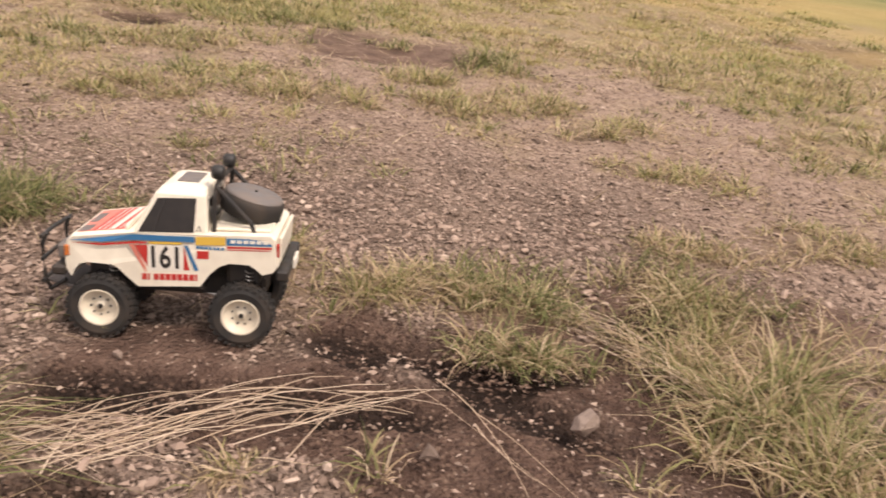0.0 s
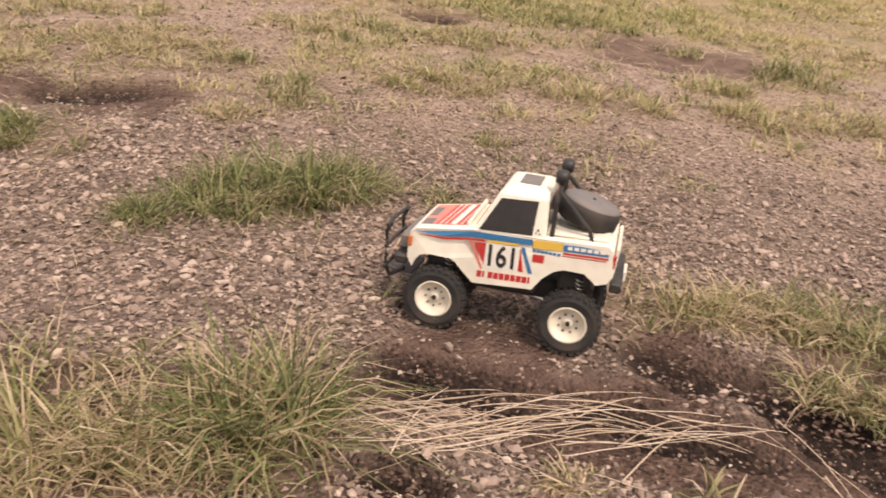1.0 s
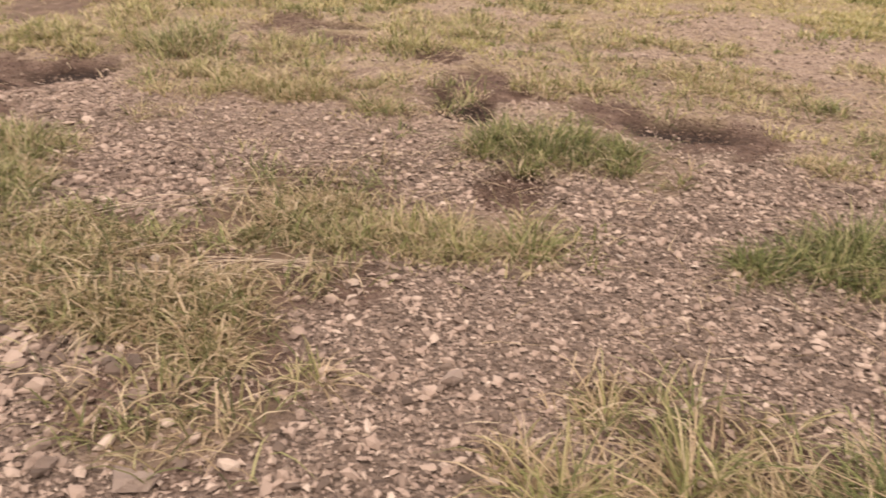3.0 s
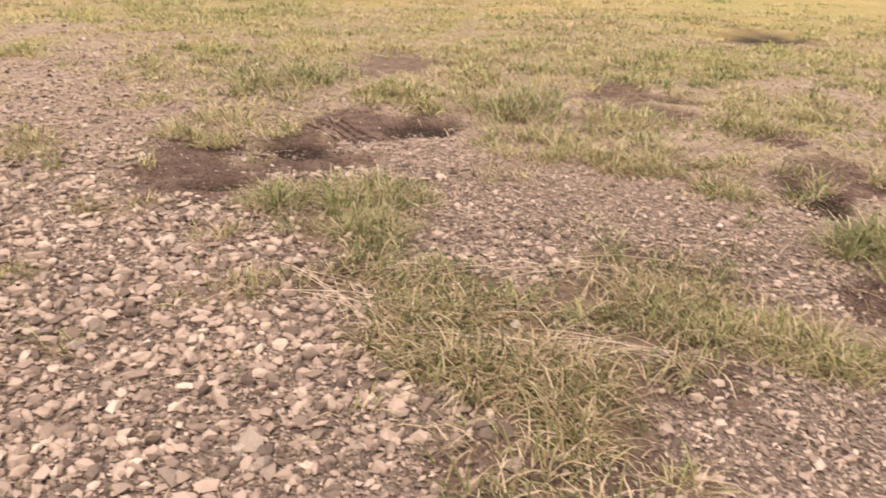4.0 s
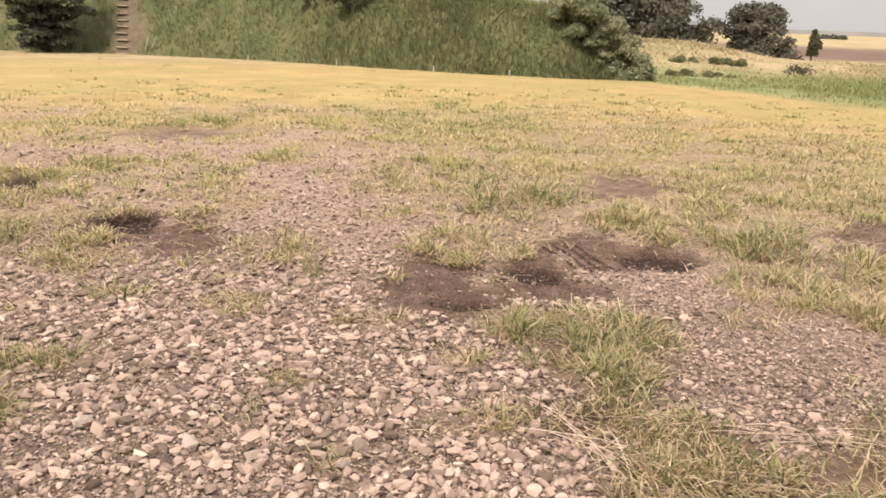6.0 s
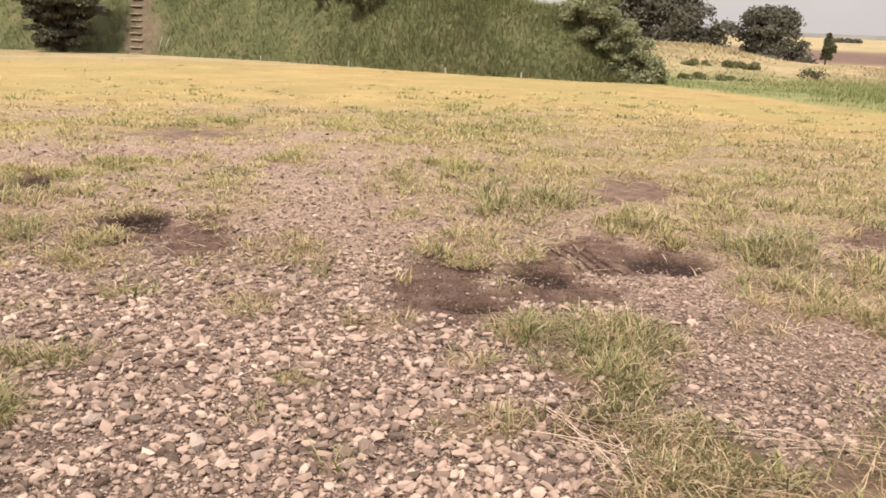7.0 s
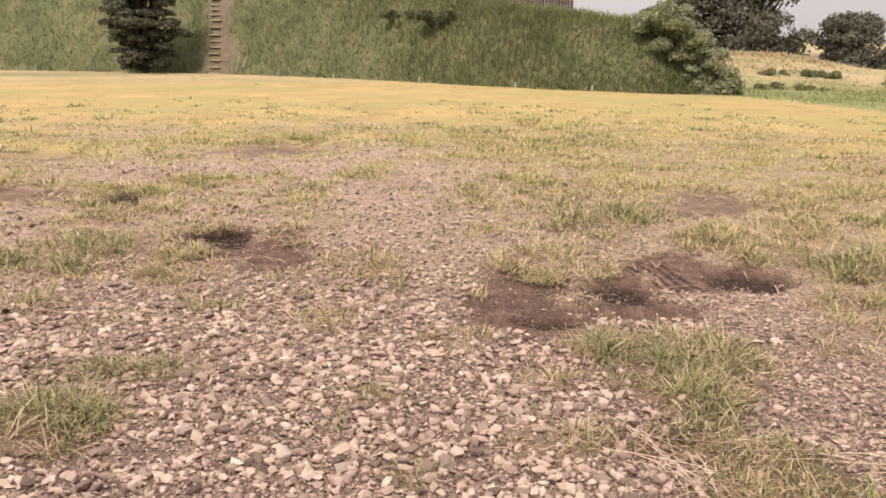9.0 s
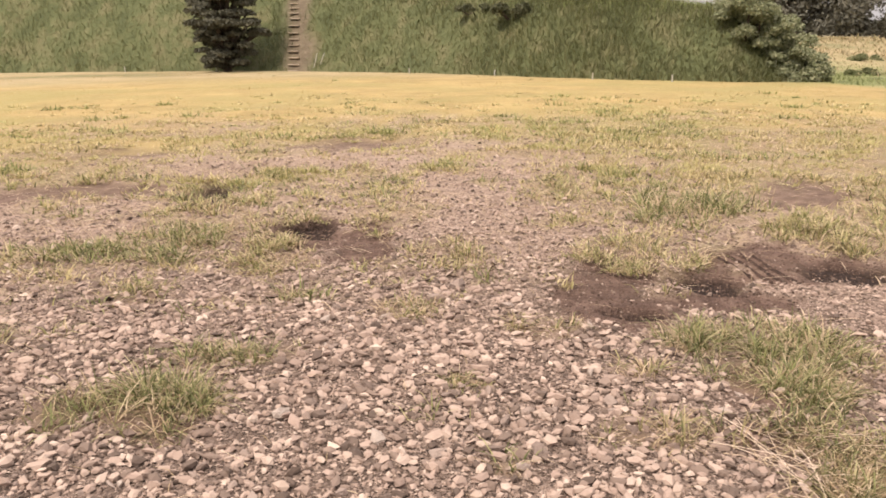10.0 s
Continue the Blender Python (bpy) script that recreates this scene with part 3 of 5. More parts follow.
# ---- embankment ----
BANK_BASE = [(-24.0, -60.0), (-25.4, -30.0), (-25.4, -17.0), (-24.6, -8.6), (-21.7, -3.2), (-17.8, 1.0), (-16.5, 3.6), (-16.7, 5.4)]
BANK_RISE = [4.4, 4.2, 3.6, 3.0, 2.3, 1.58, 1.32, 0.9]


def bank_at(s):
    """Base point, rise and outward direction at s (0 to 1) along the bank."""
    p = np.array(BANK_BASE)
    d = np.r_[0, np.cumsum(np.hypot(*np.diff(p, axis=0).T))]
    d /= d[-1]
    bx, by, h = np.interp(s, d, p[:, 0]), np.interp(s, d, p[:, 1]), np.interp(s, d, BANK_RISE)
    return bx, by, h


def bank_point(s, v):
    """A place on the bank: v 0 at the foot, 1 at the crest, 2 at the back."""
    bx, by, h = bank_at(s)
    z0 = terrain(bx, by) - 0.05
    over = np.where(v < 1, v * 1.35 * h, 1.35 * h + (v - 1) * 9.0)
    lift = np.where(v < 1, np.sin(np.clip(v, 0, 1) * 1.5708) ** 1.1, 1 - 0.9 * step(1.3, 2.0, v)) * h
    end = step(0.0, 0.03, 1.0 - s)
    x, y = bx - over * 0.97, by + over * 0.24
    lump = (fbm(x, y, 0.6, 4) - 0.5) * 0.45 * np.minimum(v * 3, 1)
    return x, y, z0 + (lift * (0.35 + 0.65 * end)) + lump


def worn_path(x, y):
    """Bare earth beside the steps up the bank."""
    return step(0.6, 0.2, abs(y + 7.0 - 0.2 * (x + 25) + (fbm(x, y, 1.5, 2) - 0.5) * 0.5)) * (x < -22)


def build_bank():
    n, m = 260, 46
    s, v = np.meshgrid(np.linspace(0, 1, n), np.linspace(0, 2, m), indexing="ij")
    x, y, z = bank_point(s.ravel(), v.ravel())
    i = (np.arange(n - 1)[:, None] * m + np.arange(m - 1)).ravel()
    mm = Mat("bank_soil", 0.95, spec=0.2)
    worn = mm.ramp(mm.noise(5, 5), (0.3, (0.12, 0.092, 0.063)), (0.7, (0.19, 0.148, 0.10)))
    mm.colour(mm.mix(mm.attr("path"), mm.ramp(mm.noise(1.4, 6), (0.3, (0.075, 0.085, 0.038)), (0.5, (0.11, 0.12, 0.053)), (0.68, (0.17, 0.155, 0.08)), (0.8, (0.11, 0.12, 0.053))), worn))
    mm.bump(mm.noise(6, 6), 0.8, 0.08)
    me = mesh_from("embankment", np.c_[x, y, z], np.c_[i, i + m, i + m + 1, i + 1], mm.mat, True, {"path": worn_path(x, y) * 0.95})
    return tagged(new("embankment", me), "long earth bank overgrown with green grass", "embankment", kind="structure")


build_bank()


# ---- grass ----
def blades(px, py, pz, length, width, lean, rng, segments=3, droop=1.0, way=None):
    """Tapered, bent blades of grass at the given roots: points and triangles."""
    n = len(px)
    a = rng.uniform(0, 2 * np.pi, n) if way is None else way
    face = a + np.pi / 2 + rng.normal(0, 0.4, n)
    length, width, lean = (np.broadcast_to(q, n) for q in (length, width, lean))
    rows = []
    for k in range(segments):
        q = k / segments
        rows.append((q, 1 - 0.6 * q))
    pts = []
    for q, w in rows:
        reach = lean * length * (q + droop * 0.9 * q * q) * 0.6
        up = length * q * np.sqrt(np.clip(1 - (lean * (0.5 + 0.5 * q * droop)) ** 2 * 0.7, 0.03, 1))
        cx, cy = px + np.cos(a) * reach, py + np.sin(a) * reach
        for side in (-0.5, 0.5):
            pts.append(np.c_[cx + np.cos(face) * width * w * side, cy + np.sin(face) * width * w * side, pz + up])
    reach = lean * length * (1 + droop * 0.9) * 0.6
    up = length * np.sqrt(np.clip(1 - (lean * (0.5 + 0.5 * droop)) ** 2 * 0.7, 0.03, 1)) * (1 - 0.25 * droop * lean)
    pts.append(np.c_[px + np.cos(a) * reach, py + np.sin(a) * reach, pz + up])
    k = len(pts)
    verts = np.stack(pts, 1).reshape(-1, 3)
    tri = []
    for r in range(segments - 1):
        o = 2 * r
        tri += [(o, o + 1, o + 3), (o, o + 3, o + 2)]
    o = 2 * (segments - 1)
    tri.append((o, o + 1, o + 2))
    faces = (np.arange(n)[:, None, None] * k + np.array(tri)[None]).reshape(-1, 3)
    return verts, faces


def join(parts):
    verts, faces, base = [], [], 0
    for v, f in parts:
        verts.append(v)
        faces.append(f + base)
        base += len(v)
    return np.concatenate(verts), np.concatenate(faces)


def grass_tuft(x, y, wide, deep, turn, height, green):
    """A patch of grass: many little tufts of splayed blades, live and dead."""
    r = np.random.default_rng(int(abs(x * 1000) * 31 + abs(y * 1000)))
    far = math.hypot(x + 0.6, y + 0.3)
    cell = 0.025 * max(1.0, far / 2.2)
    n = int(np.clip(1.7 * math.pi * wide * deep / cell ** 2, 14, 650))
    rho, a = 1.2 * np.sqrt(r.random(n)), r.uniform(0, 2 * np.pi, n)
    c, s = math.cos(radians(turn)), math.sin(radians(turn))
    u, v = np.maximum(wide, 0.03) * rho * np.cos(a), np.maximum(deep, 0.03) * rho * np.sin(a)
    px, py = x + u * c - v * s, y + u * s + v * c
    k = (grassy(px, py) > r.uniform(0.1, 0.6, n)) & (fbm(px, py, 10.0, 2) > r.uniform(0.42, 0.62, n) - (0.2 if green > 0.64 else 0.0)) & (under_car(px, py)[0] < 0.25)
    k[:3] = True
    px, py, rho = px[k], py[k], rho[k]
    blades_each = r.poisson(9, len(px)) + 4
    size = r.uniform(0.55, 1.25, len(px)) * (1.08 - 0.38 * np.minimum(rho, 1.1) ** 2)
    px, py, size = (np.repeat(q, blades_each) for q in (px, py, size))
    n = len(px)
    a = r.uniform(0, 2 * np.pi, n)
    off = np.abs(r.normal(0, 0.45, n)) * cell
    px, py = px + off * np.cos(a), py + off * np.sin(a)
    matted = thick_at(x, y) > 0.4 and x < -1.2 and green < 0.56
    dead = r.random(n) > np.clip(0.22 + 0.78 * green, 0.25, 0.9) - (0.12 if matted else 0.0)
    lean = np.clip(np.where(dead, r.normal(1.05, 0.18, n), r.normal(0.95 if matted else 0.84, 0.3, n)), 0.08, 1.27)
    length = np.maximum((0.8 if matted else 1.12) * height * size * r.uniform(0.45, 1.45, n), 0.02)
    v, f = blades(px, py, terrain(px, py) - 0.008, length, r.uniform(0.0022, 0.0056 if matted else 0.005, n) * max(1.0, far / 2.4), lean, r, 3 if far < 3.2 else 2, 1.0, a + r.normal(0, 0.5, n))
    ob = new("grass_tuft")
    ob.location = (x, y, float(terrain(x, y)))
    v = (v - np.array(ob.location)).reshape(n, -1, 3)
    k, f = v.shape[1], f.reshape(n, -1, 3)
    for name, pick, mat, words in (("leaves", ~dead, TANGLE if matted else (GREEN if green > 0.52 else SUNLIT) if far > 2.9 else LUSH if green > 0.61 else GREEN if green > 0.43 else MIXED, ""), ("dead_straw", dead, DRY, "dry straw-coloured dead blades")):
        m = int(pick.sum())
        if m:
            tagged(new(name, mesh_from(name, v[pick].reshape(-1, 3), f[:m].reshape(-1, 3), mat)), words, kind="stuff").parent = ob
    words = "lush green" if green > 0.53 else "green and straw-coloured" if green > 0.37 else "yellowish green" if green > 0.25 else "mostly dead straw-coloured"
    return tagged(ob, f"{words} grass tuft growing in gravelly ground", "grass tuft", "grass tufts")


for row in GRASS:
    grass_tuft(*row)


def scatter(count, lo, hi, keep):
    x, y = rng.uniform(lo[0], hi[0], count), rng.uniform(lo[1], hi[1], count)
    k = rng.random(count) < keep(x, y)
    return x[k], y[k]


def clumps(count, lo, hi, keep, per, spread, high, wide, mat, name, label, segments=2):
    """Many small splayed clumps of grass, joined."""
    cx, cy = scatter(count, lo, hi, keep)
    k = rng.poisson(per, len(cx)) + 4
    size = rng.uniform(0.5, 1.5, len(cx))
    cx, cy, size = np.repeat(cx, k), np.repeat(cy, k), np.repeat(size, k)
    n = len(cx)
    a, d = rng.uniform(0, 2 * np.pi, n), spread * size * np.abs(rng.normal(0, 0.6, n))
    x, y = cx + d * np.cos(a), cy + d * np.sin(a)
    r = np.hypot(x + 0.6, y + 0.3)
    lean = np.clip(rng.normal(0.8, 0.28, n), 0.1, 1.2)
    v, f = blades(x, y, terrain(x, y) - 0.006, high * size * rng.uniform(0.5, 1.3, n), wide * rng.uniform(0.7, 1.3, n) * (0.6 + 0.22 * r), lean, rng, segments, 1.0, a + rng.normal(0, 0.8, n))
    return tagged(new(name, mesh_from(name, v, f, mat)), label, "grass", kind="stuff")


def short_grass():
    """Thin grass between the stones and over the turf, out to the field."""
    def near(x, y):
        soil, turf, gold = cover(x, y)
        r = np.hypot(x + 0.6, y + 0.3)
        sparse = step(0.52, 0.7, fbm(x, y, 2.4, 3)) * 0.16
        way = np.degrees(np.arctan2(y + 0.3, x + 0.6))
        tufty = 0.3 + 0.7 * step(0.42, 0.56, fbm(x, y, 4.6, 2))
        return ((way > 38) | (way < -125)) * tufty * np.clip(0.8 * turf - 0.62 * grassy(x, y) + sparse, 0, 1) * (1 - soil) * (1 - 0.6 * gold) * (r > 0.9) * step(14, 6, r)

    def ring(near_edge, far_edge):
        """Turf between two distances, thinner with distance."""
        return lambda x, y: near(x, y) * (lambda r: (r > near_edge) * (r < far_edge) * np.minimum(1, (4.0 / r) ** 1.1))(np.hypot(x + 0.6, y + 0.3))

    box = (-13, -9), (3.5, 9.5)
    close = (-6.0, -4.6), (3.2, 5.2)
    clumps(20000, *close, ring(2.4, 5.0), 15, 0.06, 0.038, 0.0044, TURF, "dry_turf", "short dry turf over pale earth")
    clumps(9000, *close, ring(0.9, 5.0), 11, 0.05, 0.046, 0.0046, MIXED, "short_grass", "thin green and straw-coloured grass over stony ground")
    clumps(16000, *close, lambda x, y: ring(0.9, 5.0)(x, y) * step(0.42, 0.6, fbm(x, y, 1.7, 3)), 13, 0.055, 0.05, 0.0046, GREEN, "green_grass", "low green grass in loose patches on the ground")
    clumps(140000, *box, lambda x, y: ring(4.6, 14)(x, y) * (0.25 + 0.75 * step(0.42, 0.56, fbm(x, y, 2.3, 3))), 22, 0.085, 0.036, 0.0066, TURF, "far_turf", "yellow-green short turf reaching to the golden field", 1)
    clumps(16000, *box, lambda x, y: ring(4.4, 13)(x, y) * step(0.46, 0.56, fbm(x, y, 1.5, 3)), 40, 0.14, 0.055, 0.0066, FRESH, "far_green_turf", "patches of greener short grass in the turf", 1)

    def litter(x, y):
        soil, turf, gold = cover(x, y)
        r = np.hypot(x + 0.6, y + 0.3)
        return (0.45 * turf + 0.22 * step(0.5, 0.68, fbm(x, y, 1.9, 3)) + 0.03 + step(2.4, 3.4, r) * step(0.42, 0.6, fbm(x, y, 3.1, 3)) * 0.5) * (1 - 0.6 * soil) * (1 - 0.7 * gold) * (r > 0.8) * (r < 9) * (1 - 0.6 * ((x > -0.6) & (y < 0.4)))

    x, y = scatter(120000, (-9, -6), (3, 8), litter)
    n = len(x)
    v, f = blades(x, y, terrain(x, y) + 0.003, rng.uniform(0.04, 0.13, n) * np.interp(np.hypot(x + 0.6, y + 0.3), (2, 3.5), (1, 1.4)), rng.uniform(0.0016, 0.003, n) * (0.7 + 0.22 * np.hypot(x + 0.6, y + 0.3)), rng.uniform(1.1, 1.3, n), rng, 3, 0.6)
    v[:, 2] = np.minimum(v[:, 2], terrain(v[:, 0], v[:, 1]) + rng.uniform(0.004, 0.016, n).repeat(7))
    tagged(new("dry_litter", mesh_from("dry_litter", v, f, DRY)), "dry straw-coloured stalks lying on the gravel", "straw", kind="stuff")




def thick_grass():
    """Tangled low grass, green and dead, lying in every direction."""
    for mat, share, name, label in ((DRY, 2000, "dead_grass", "dead straw-coloured grass lying over the gravel"), (TANGLE, 3000, "tangled_grass", "tangled half-dead grass lying over the gravel"), (GREEN, 2600, "fresh_grass", "fresh green blades growing through dead grass")):
        x, y = rng.uniform(-2.9, 1.3, int(share * 4.2 * 3.6)), rng.uniform(-1.6, 2.0, int(share * 4.2 * 3.6))
        d = thick_at(x, y)
        lumps = fbm(x, y, 16.0, 2) if mat is not GREEN else fbm(x + 3, y, 9.0, 2)
        k = (rng.random(len(x)) < d * step(0.46, 0.58, lumps) * (0.2 + 0.8 * step(0.42, 0.53, fbm(x + 5, y, 5.5, 2)))) & (under_car(x, y)[0] < 0.2)
        x, y, lumps = x[k], y[k], lumps[k]
        n = len(x)
        lean = np.clip(rng.normal(1.02, 0.22, n), 0.3, 1.28)
        v, f = blades(x, y, terrain(x, y) - 0.004 + rng.uniform(0, 0.022, n) * (lean > 0.8), rng.uniform(0.022, 0.072, n) * (0.4 + lumps), rng.uniform(0.0022, 0.0046, n), lean, rng, 3)
        tagged(new(name, mesh_from(name, v, f, mat)), label, "grass", kind="stuff")


def field_grass():
    def keep(x, y):
        r = np.hypot(x + 0.6, y + 0.3)
        return cover(x, y)[2] * (r > 6.5) * (r < 30) * np.clip(8 / r, 0, 1) * step(-0.2, 0.5, y + 1.2 * -x - 2)

    x, y = scatter(120000, (-26, -19), (2, 12), keep)
    n = len(x)
    r = np.hypot(x + 0.6, y + 0.3)
    v, f = blades(x, y, terrain(x, y) - 0.01, rng.uniform(0.012, 0.035, n), 0.0009 * r * rng.uniform(0.6, 1.3, n), np.clip(rng.normal(0.8, 0.25, n), 0.05, 1.25), rng, 2)
    tagged(new("field_grass", mesh_from("field_grass", v, f, GOLD)), "golden dry grass of the open field", "grass", kind="stuff")


def field_weeds():
    def keep(x, y):
        r = np.hypot(x + 0.6, y + 0.3)
        return cover(x, y)[2] * (r > 8) * (r < 22) * (x < -4) * step(0.45, 0.62, fbm(x, y, 0.5, 2))

    clumps(130, (-24, -16), (-3, 12), keep, 12, 0.10, 0.035, 0.0032, REED, "field_weeds", "scattered small weeds in the golden field")


def bank_grass():
    n = 64000
    s, v = 1 - rng.random(n) ** 1.3 * 0.62, rng.random(n) * 1.15
    x, y, z = bank_point(s, v)
    k = rng.random(n) > 0.93 * worn_path(x, y)
    s, x, y, z = s[k], x[k], y[k], z[k]
    n = len(x)
    f = fbm(x, y, 0.7, 3)
    pts = blades(x, y, z - 0.03, rng.uniform(0.10, 0.30, n) * (0.45 + f), rng.uniform(0.012, 0.028, n), np.clip(rng.normal(0.5, 0.25, n), 0.05, 1.2), rng, 2)
    tagged(new("bank_grass", mesh_from("bank_grass", *pts, BANK)), "long green grass and weeds covering the bank", "grass", kind="stuff")


def crest_grass():
    n = 16000
    s, v = 1 - rng.random(n) * 0.4, 0.55 + 0.6 * rng.random(n) ** 0.7
    x, y, z = bank_point(s, v)
    k = fbm(x, y, 0.9, 3) > rng.uniform(0.3, 0.6, n)
    x, y, z = x[k], y[k], z[k]
    n = len(x)
    pts = blades(x, y, z - 0.03, rng.uniform(0.12, 0.28, n), rng.uniform(0.012, 0.026, n), np.clip(rng.normal(0.5, 0.25, n), 0.05, 1.2), rng, 2)
    tagged(new("crest_grass", mesh_from("crest_grass", *pts, REED)), "lighter yellow-green grass along the crest of the bank", "grass", kind="stuff")


short_grass()
crest_grass()
thick_grass()
field_grass()
field_weeds()
bank_grass()


# ---- gravel ----
def ico():
    bm = bmesh.new()
    bmesh.ops.create_icosphere(bm, subdivisions=1, radius=1)
    v = np.array([q.co[:] for q in bm.verts])
    f = np.array([[q.index for q in a.verts] for a in bm.faces])
    bm.free()
    return v, f


ICO_V, ICO_F = ico()


OCT_V = np.array([(1, 0, 0), (0, 1, 0), (-1, 0, 0), (0, -1, 0), (0.3, 0.2, 1), (-0.3, 0.3, 0.9), (0, -0.4, 0.9)], float)
OCT_F = np.array([(0, 1, 4), (1, 5, 4), (1, 2, 5), (2, 6, 5), (2, 3, 6), (3, 0, 6), (0, 4, 6), (4, 5, 6)])


CHIP_V = np.array([(1, 0.1, 0), (-0.4, 0.9, 0), (-0.7, -0.7, 0), (0.0, 0.1, 0.9)], float)
CHIP_F = np.array([(0, 1, 3), (1, 2, 3), (2, 0, 3)])


def stones(x, y, size, rng, sink=0.3, shape=(ICO_V, ICO_F)):
    """Angular stones: a twelve-cornered lump each, squashed, skewed and turned."""
    base, tri = shape
    n, k = len(x), len(base)
    v = base[None] * (1 + rng.uniform(-0.42, 0.36, (n, k, 1)))
    v = v * np.stack([rng.uniform(0.8, 1.45, n), rng.uniform(0.55, 1.0, n), rng.uniform(0.4, 0.8, n)], 1)[:, None] * size[:, None, None] * 0.5
    tilt, turn = rng.normal(0, 0.5, n), rng.uniform(0, 2 * np.pi, n)
    c, s = np.cos(tilt)[:, None], np.sin(tilt)[:, None]
    v = np.stack([v[..., 0], v[..., 1] * c - v[..., 2] * s, v[..., 1] * s + v[..., 2] * c], -1)
    c, s = np.cos(turn)[:, None], np.sin(turn)[:, None]
    v = np.stack([v[..., 0] * c - v[..., 1] * s, v[..., 0] * s + v[..., 1] * c, v[..., 2]], -1)
    v += np.stack([x, y, terrain(x, y) + size * (0.25 - sink)], 1)[:, None]
    return v.reshape(-1, 3), (np.arange(n)[:, None, None] * k + tri[None]).reshape(-1, 3)


def gravel():
    def keep(x, y):
        soil, turf, gold = cover(x, y)
        r = np.hypot(x + 0.6, y + 0.3)
        fall = np.interp(r, (0.8, 2.2, 3.4, 4.6, 6.5, 8.5), (1.0, 0.85, 0.26, 0.12, 0.05, 0.0))
        way = np.degrees(np.arctan2(y + 0.3, x + 0.6))
        fall = fall * ((way > 40) | (way < -130))
        return np.clip(1 - 0.25 * wet_shade_at(x, y) - np.where(x < -2.2, 0.95, 0.6 + 0.35 * step(1.6, 1.8, y)) * soil - 0.6 * turf - 0.55 * thick_at(x, y), 0.03, 1) * (1 - 0.9 * gold) * fall * (r > 0.7) * (r < 8.5)

    x, y = scatter(640000, (-8.2, -4.2), (2.0, 6.2), keep)
    r = np.hypot(x + 0.6, y + 0.3)
    big = step(0.35, 0.7, fbm(x, y, 0.8, 2))
    coarse = step(-0.9, -1.7, x) * step(1.0, 0.3, y)
    size = np.clip(np.exp(rng.normal(np.log(0.0096), 0.48, len(x))) * (0.8 + 0.2 * big + 0.55 * coarse), 0.0045, 0.02 + 0.013 * coarse)
    size *= 1 - 0.45 * cover(x, y)[0]
    small = (size < 0.0185) | (r > 2.7)
    for pick, shape, name, label in ((~small, (ICO_V, ICO_F), "gravel", "grey-brown angular gravel scattered over earth"), (small, (OCT_V, OCT_F), "fine_gravel", "fine brown gravel and grit between stones")):
        tagged(new(name, mesh_from(name, *stones(x[pick], y[pick], size[pick], rng, 0.04, shape), STONE)), label, "gravel", kind="stuff")
    def between(x, y):
        r = np.hypot(x + 0.6, y + 0.3)
        return keep(x, y) * np.interp(r, (0.8, 2.2, 3.4, 5.0), (1.0, 1.0, 2.2, 2.5)) * (1 - 0.95 * cover(x, y)[0])

    x, y = scatter(370000, (-5.6, -3.0), (1.6, 4.2), between)
    tagged(new("stone_chips", mesh_from("stone_chips", *stones(x, y, rng.uniform(0.007, 0.015, len(x)), rng, 0.16, (CHIP_V, CHIP_F)), STONE)), "small flat stone chips filling the gaps in the gravel", "gravel", kind="stuff")
    x, y = scatter(170000, (-4.2, -1.5), (1.2, 2.6), lambda x, y: step(0.25, 0.7, cover(x, y)[0]) * np.where((x < -2.3) | (y > 1.7), 0.6, 1.0) * (under_car(x, y)[0] < 0.5))
    tagged(new("soil_crumbs", mesh_from("soil_crumbs", *stones(x, y, rng.uniform(0.004, 0.011, len(x)), rng, 0.75, (OCT_V, OCT_F)), CRUMB)), "small dark crumbs of loose soil", "soil", kind="stuff")


gravel()


# ---- loose stones and stalks ----
def loose_stones():
    kinds = []
    for q in range(10):
        r = np.random.default_rng(100 + q)
        v, f = stones(np.zeros(1), np.zeros(1), np.ones(1), r, 0.2)
        v -= v.mean(0)
        kinds.append(mesh_from("stone", v, f, STONE_ONE))
    r = np.random.default_rng(5)
    done = 0
    while done < 285:
        x, y = (r.uniform(-3.0, -1.5), r.uniform(-1.3, 0.5)) if done < 200 else (r.uniform(-1.4, 0.7), r.uniform(0.75, 1.9))
        if cover(np.array([x]), np.array([y]))[0][0] > 0.5 or under_car(x, y)[0] > 0.3:
            continue
        size = float(np.clip(np.exp(r.normal(math.log(0.025 if done < 200 else 0.0125), 0.22)), 0.010, 0.046))
        ob = new("stone", kinds[done % 10])
        ob.parent = ground
        ob.matrix_basis = pose(x, y, float(terrain(x, y)) + 0.2 * size, r.normal(0, 14), r.normal(0, 14), r.uniform(0, 360)) @ Matrix.Scale(size, 4)
        done += 1


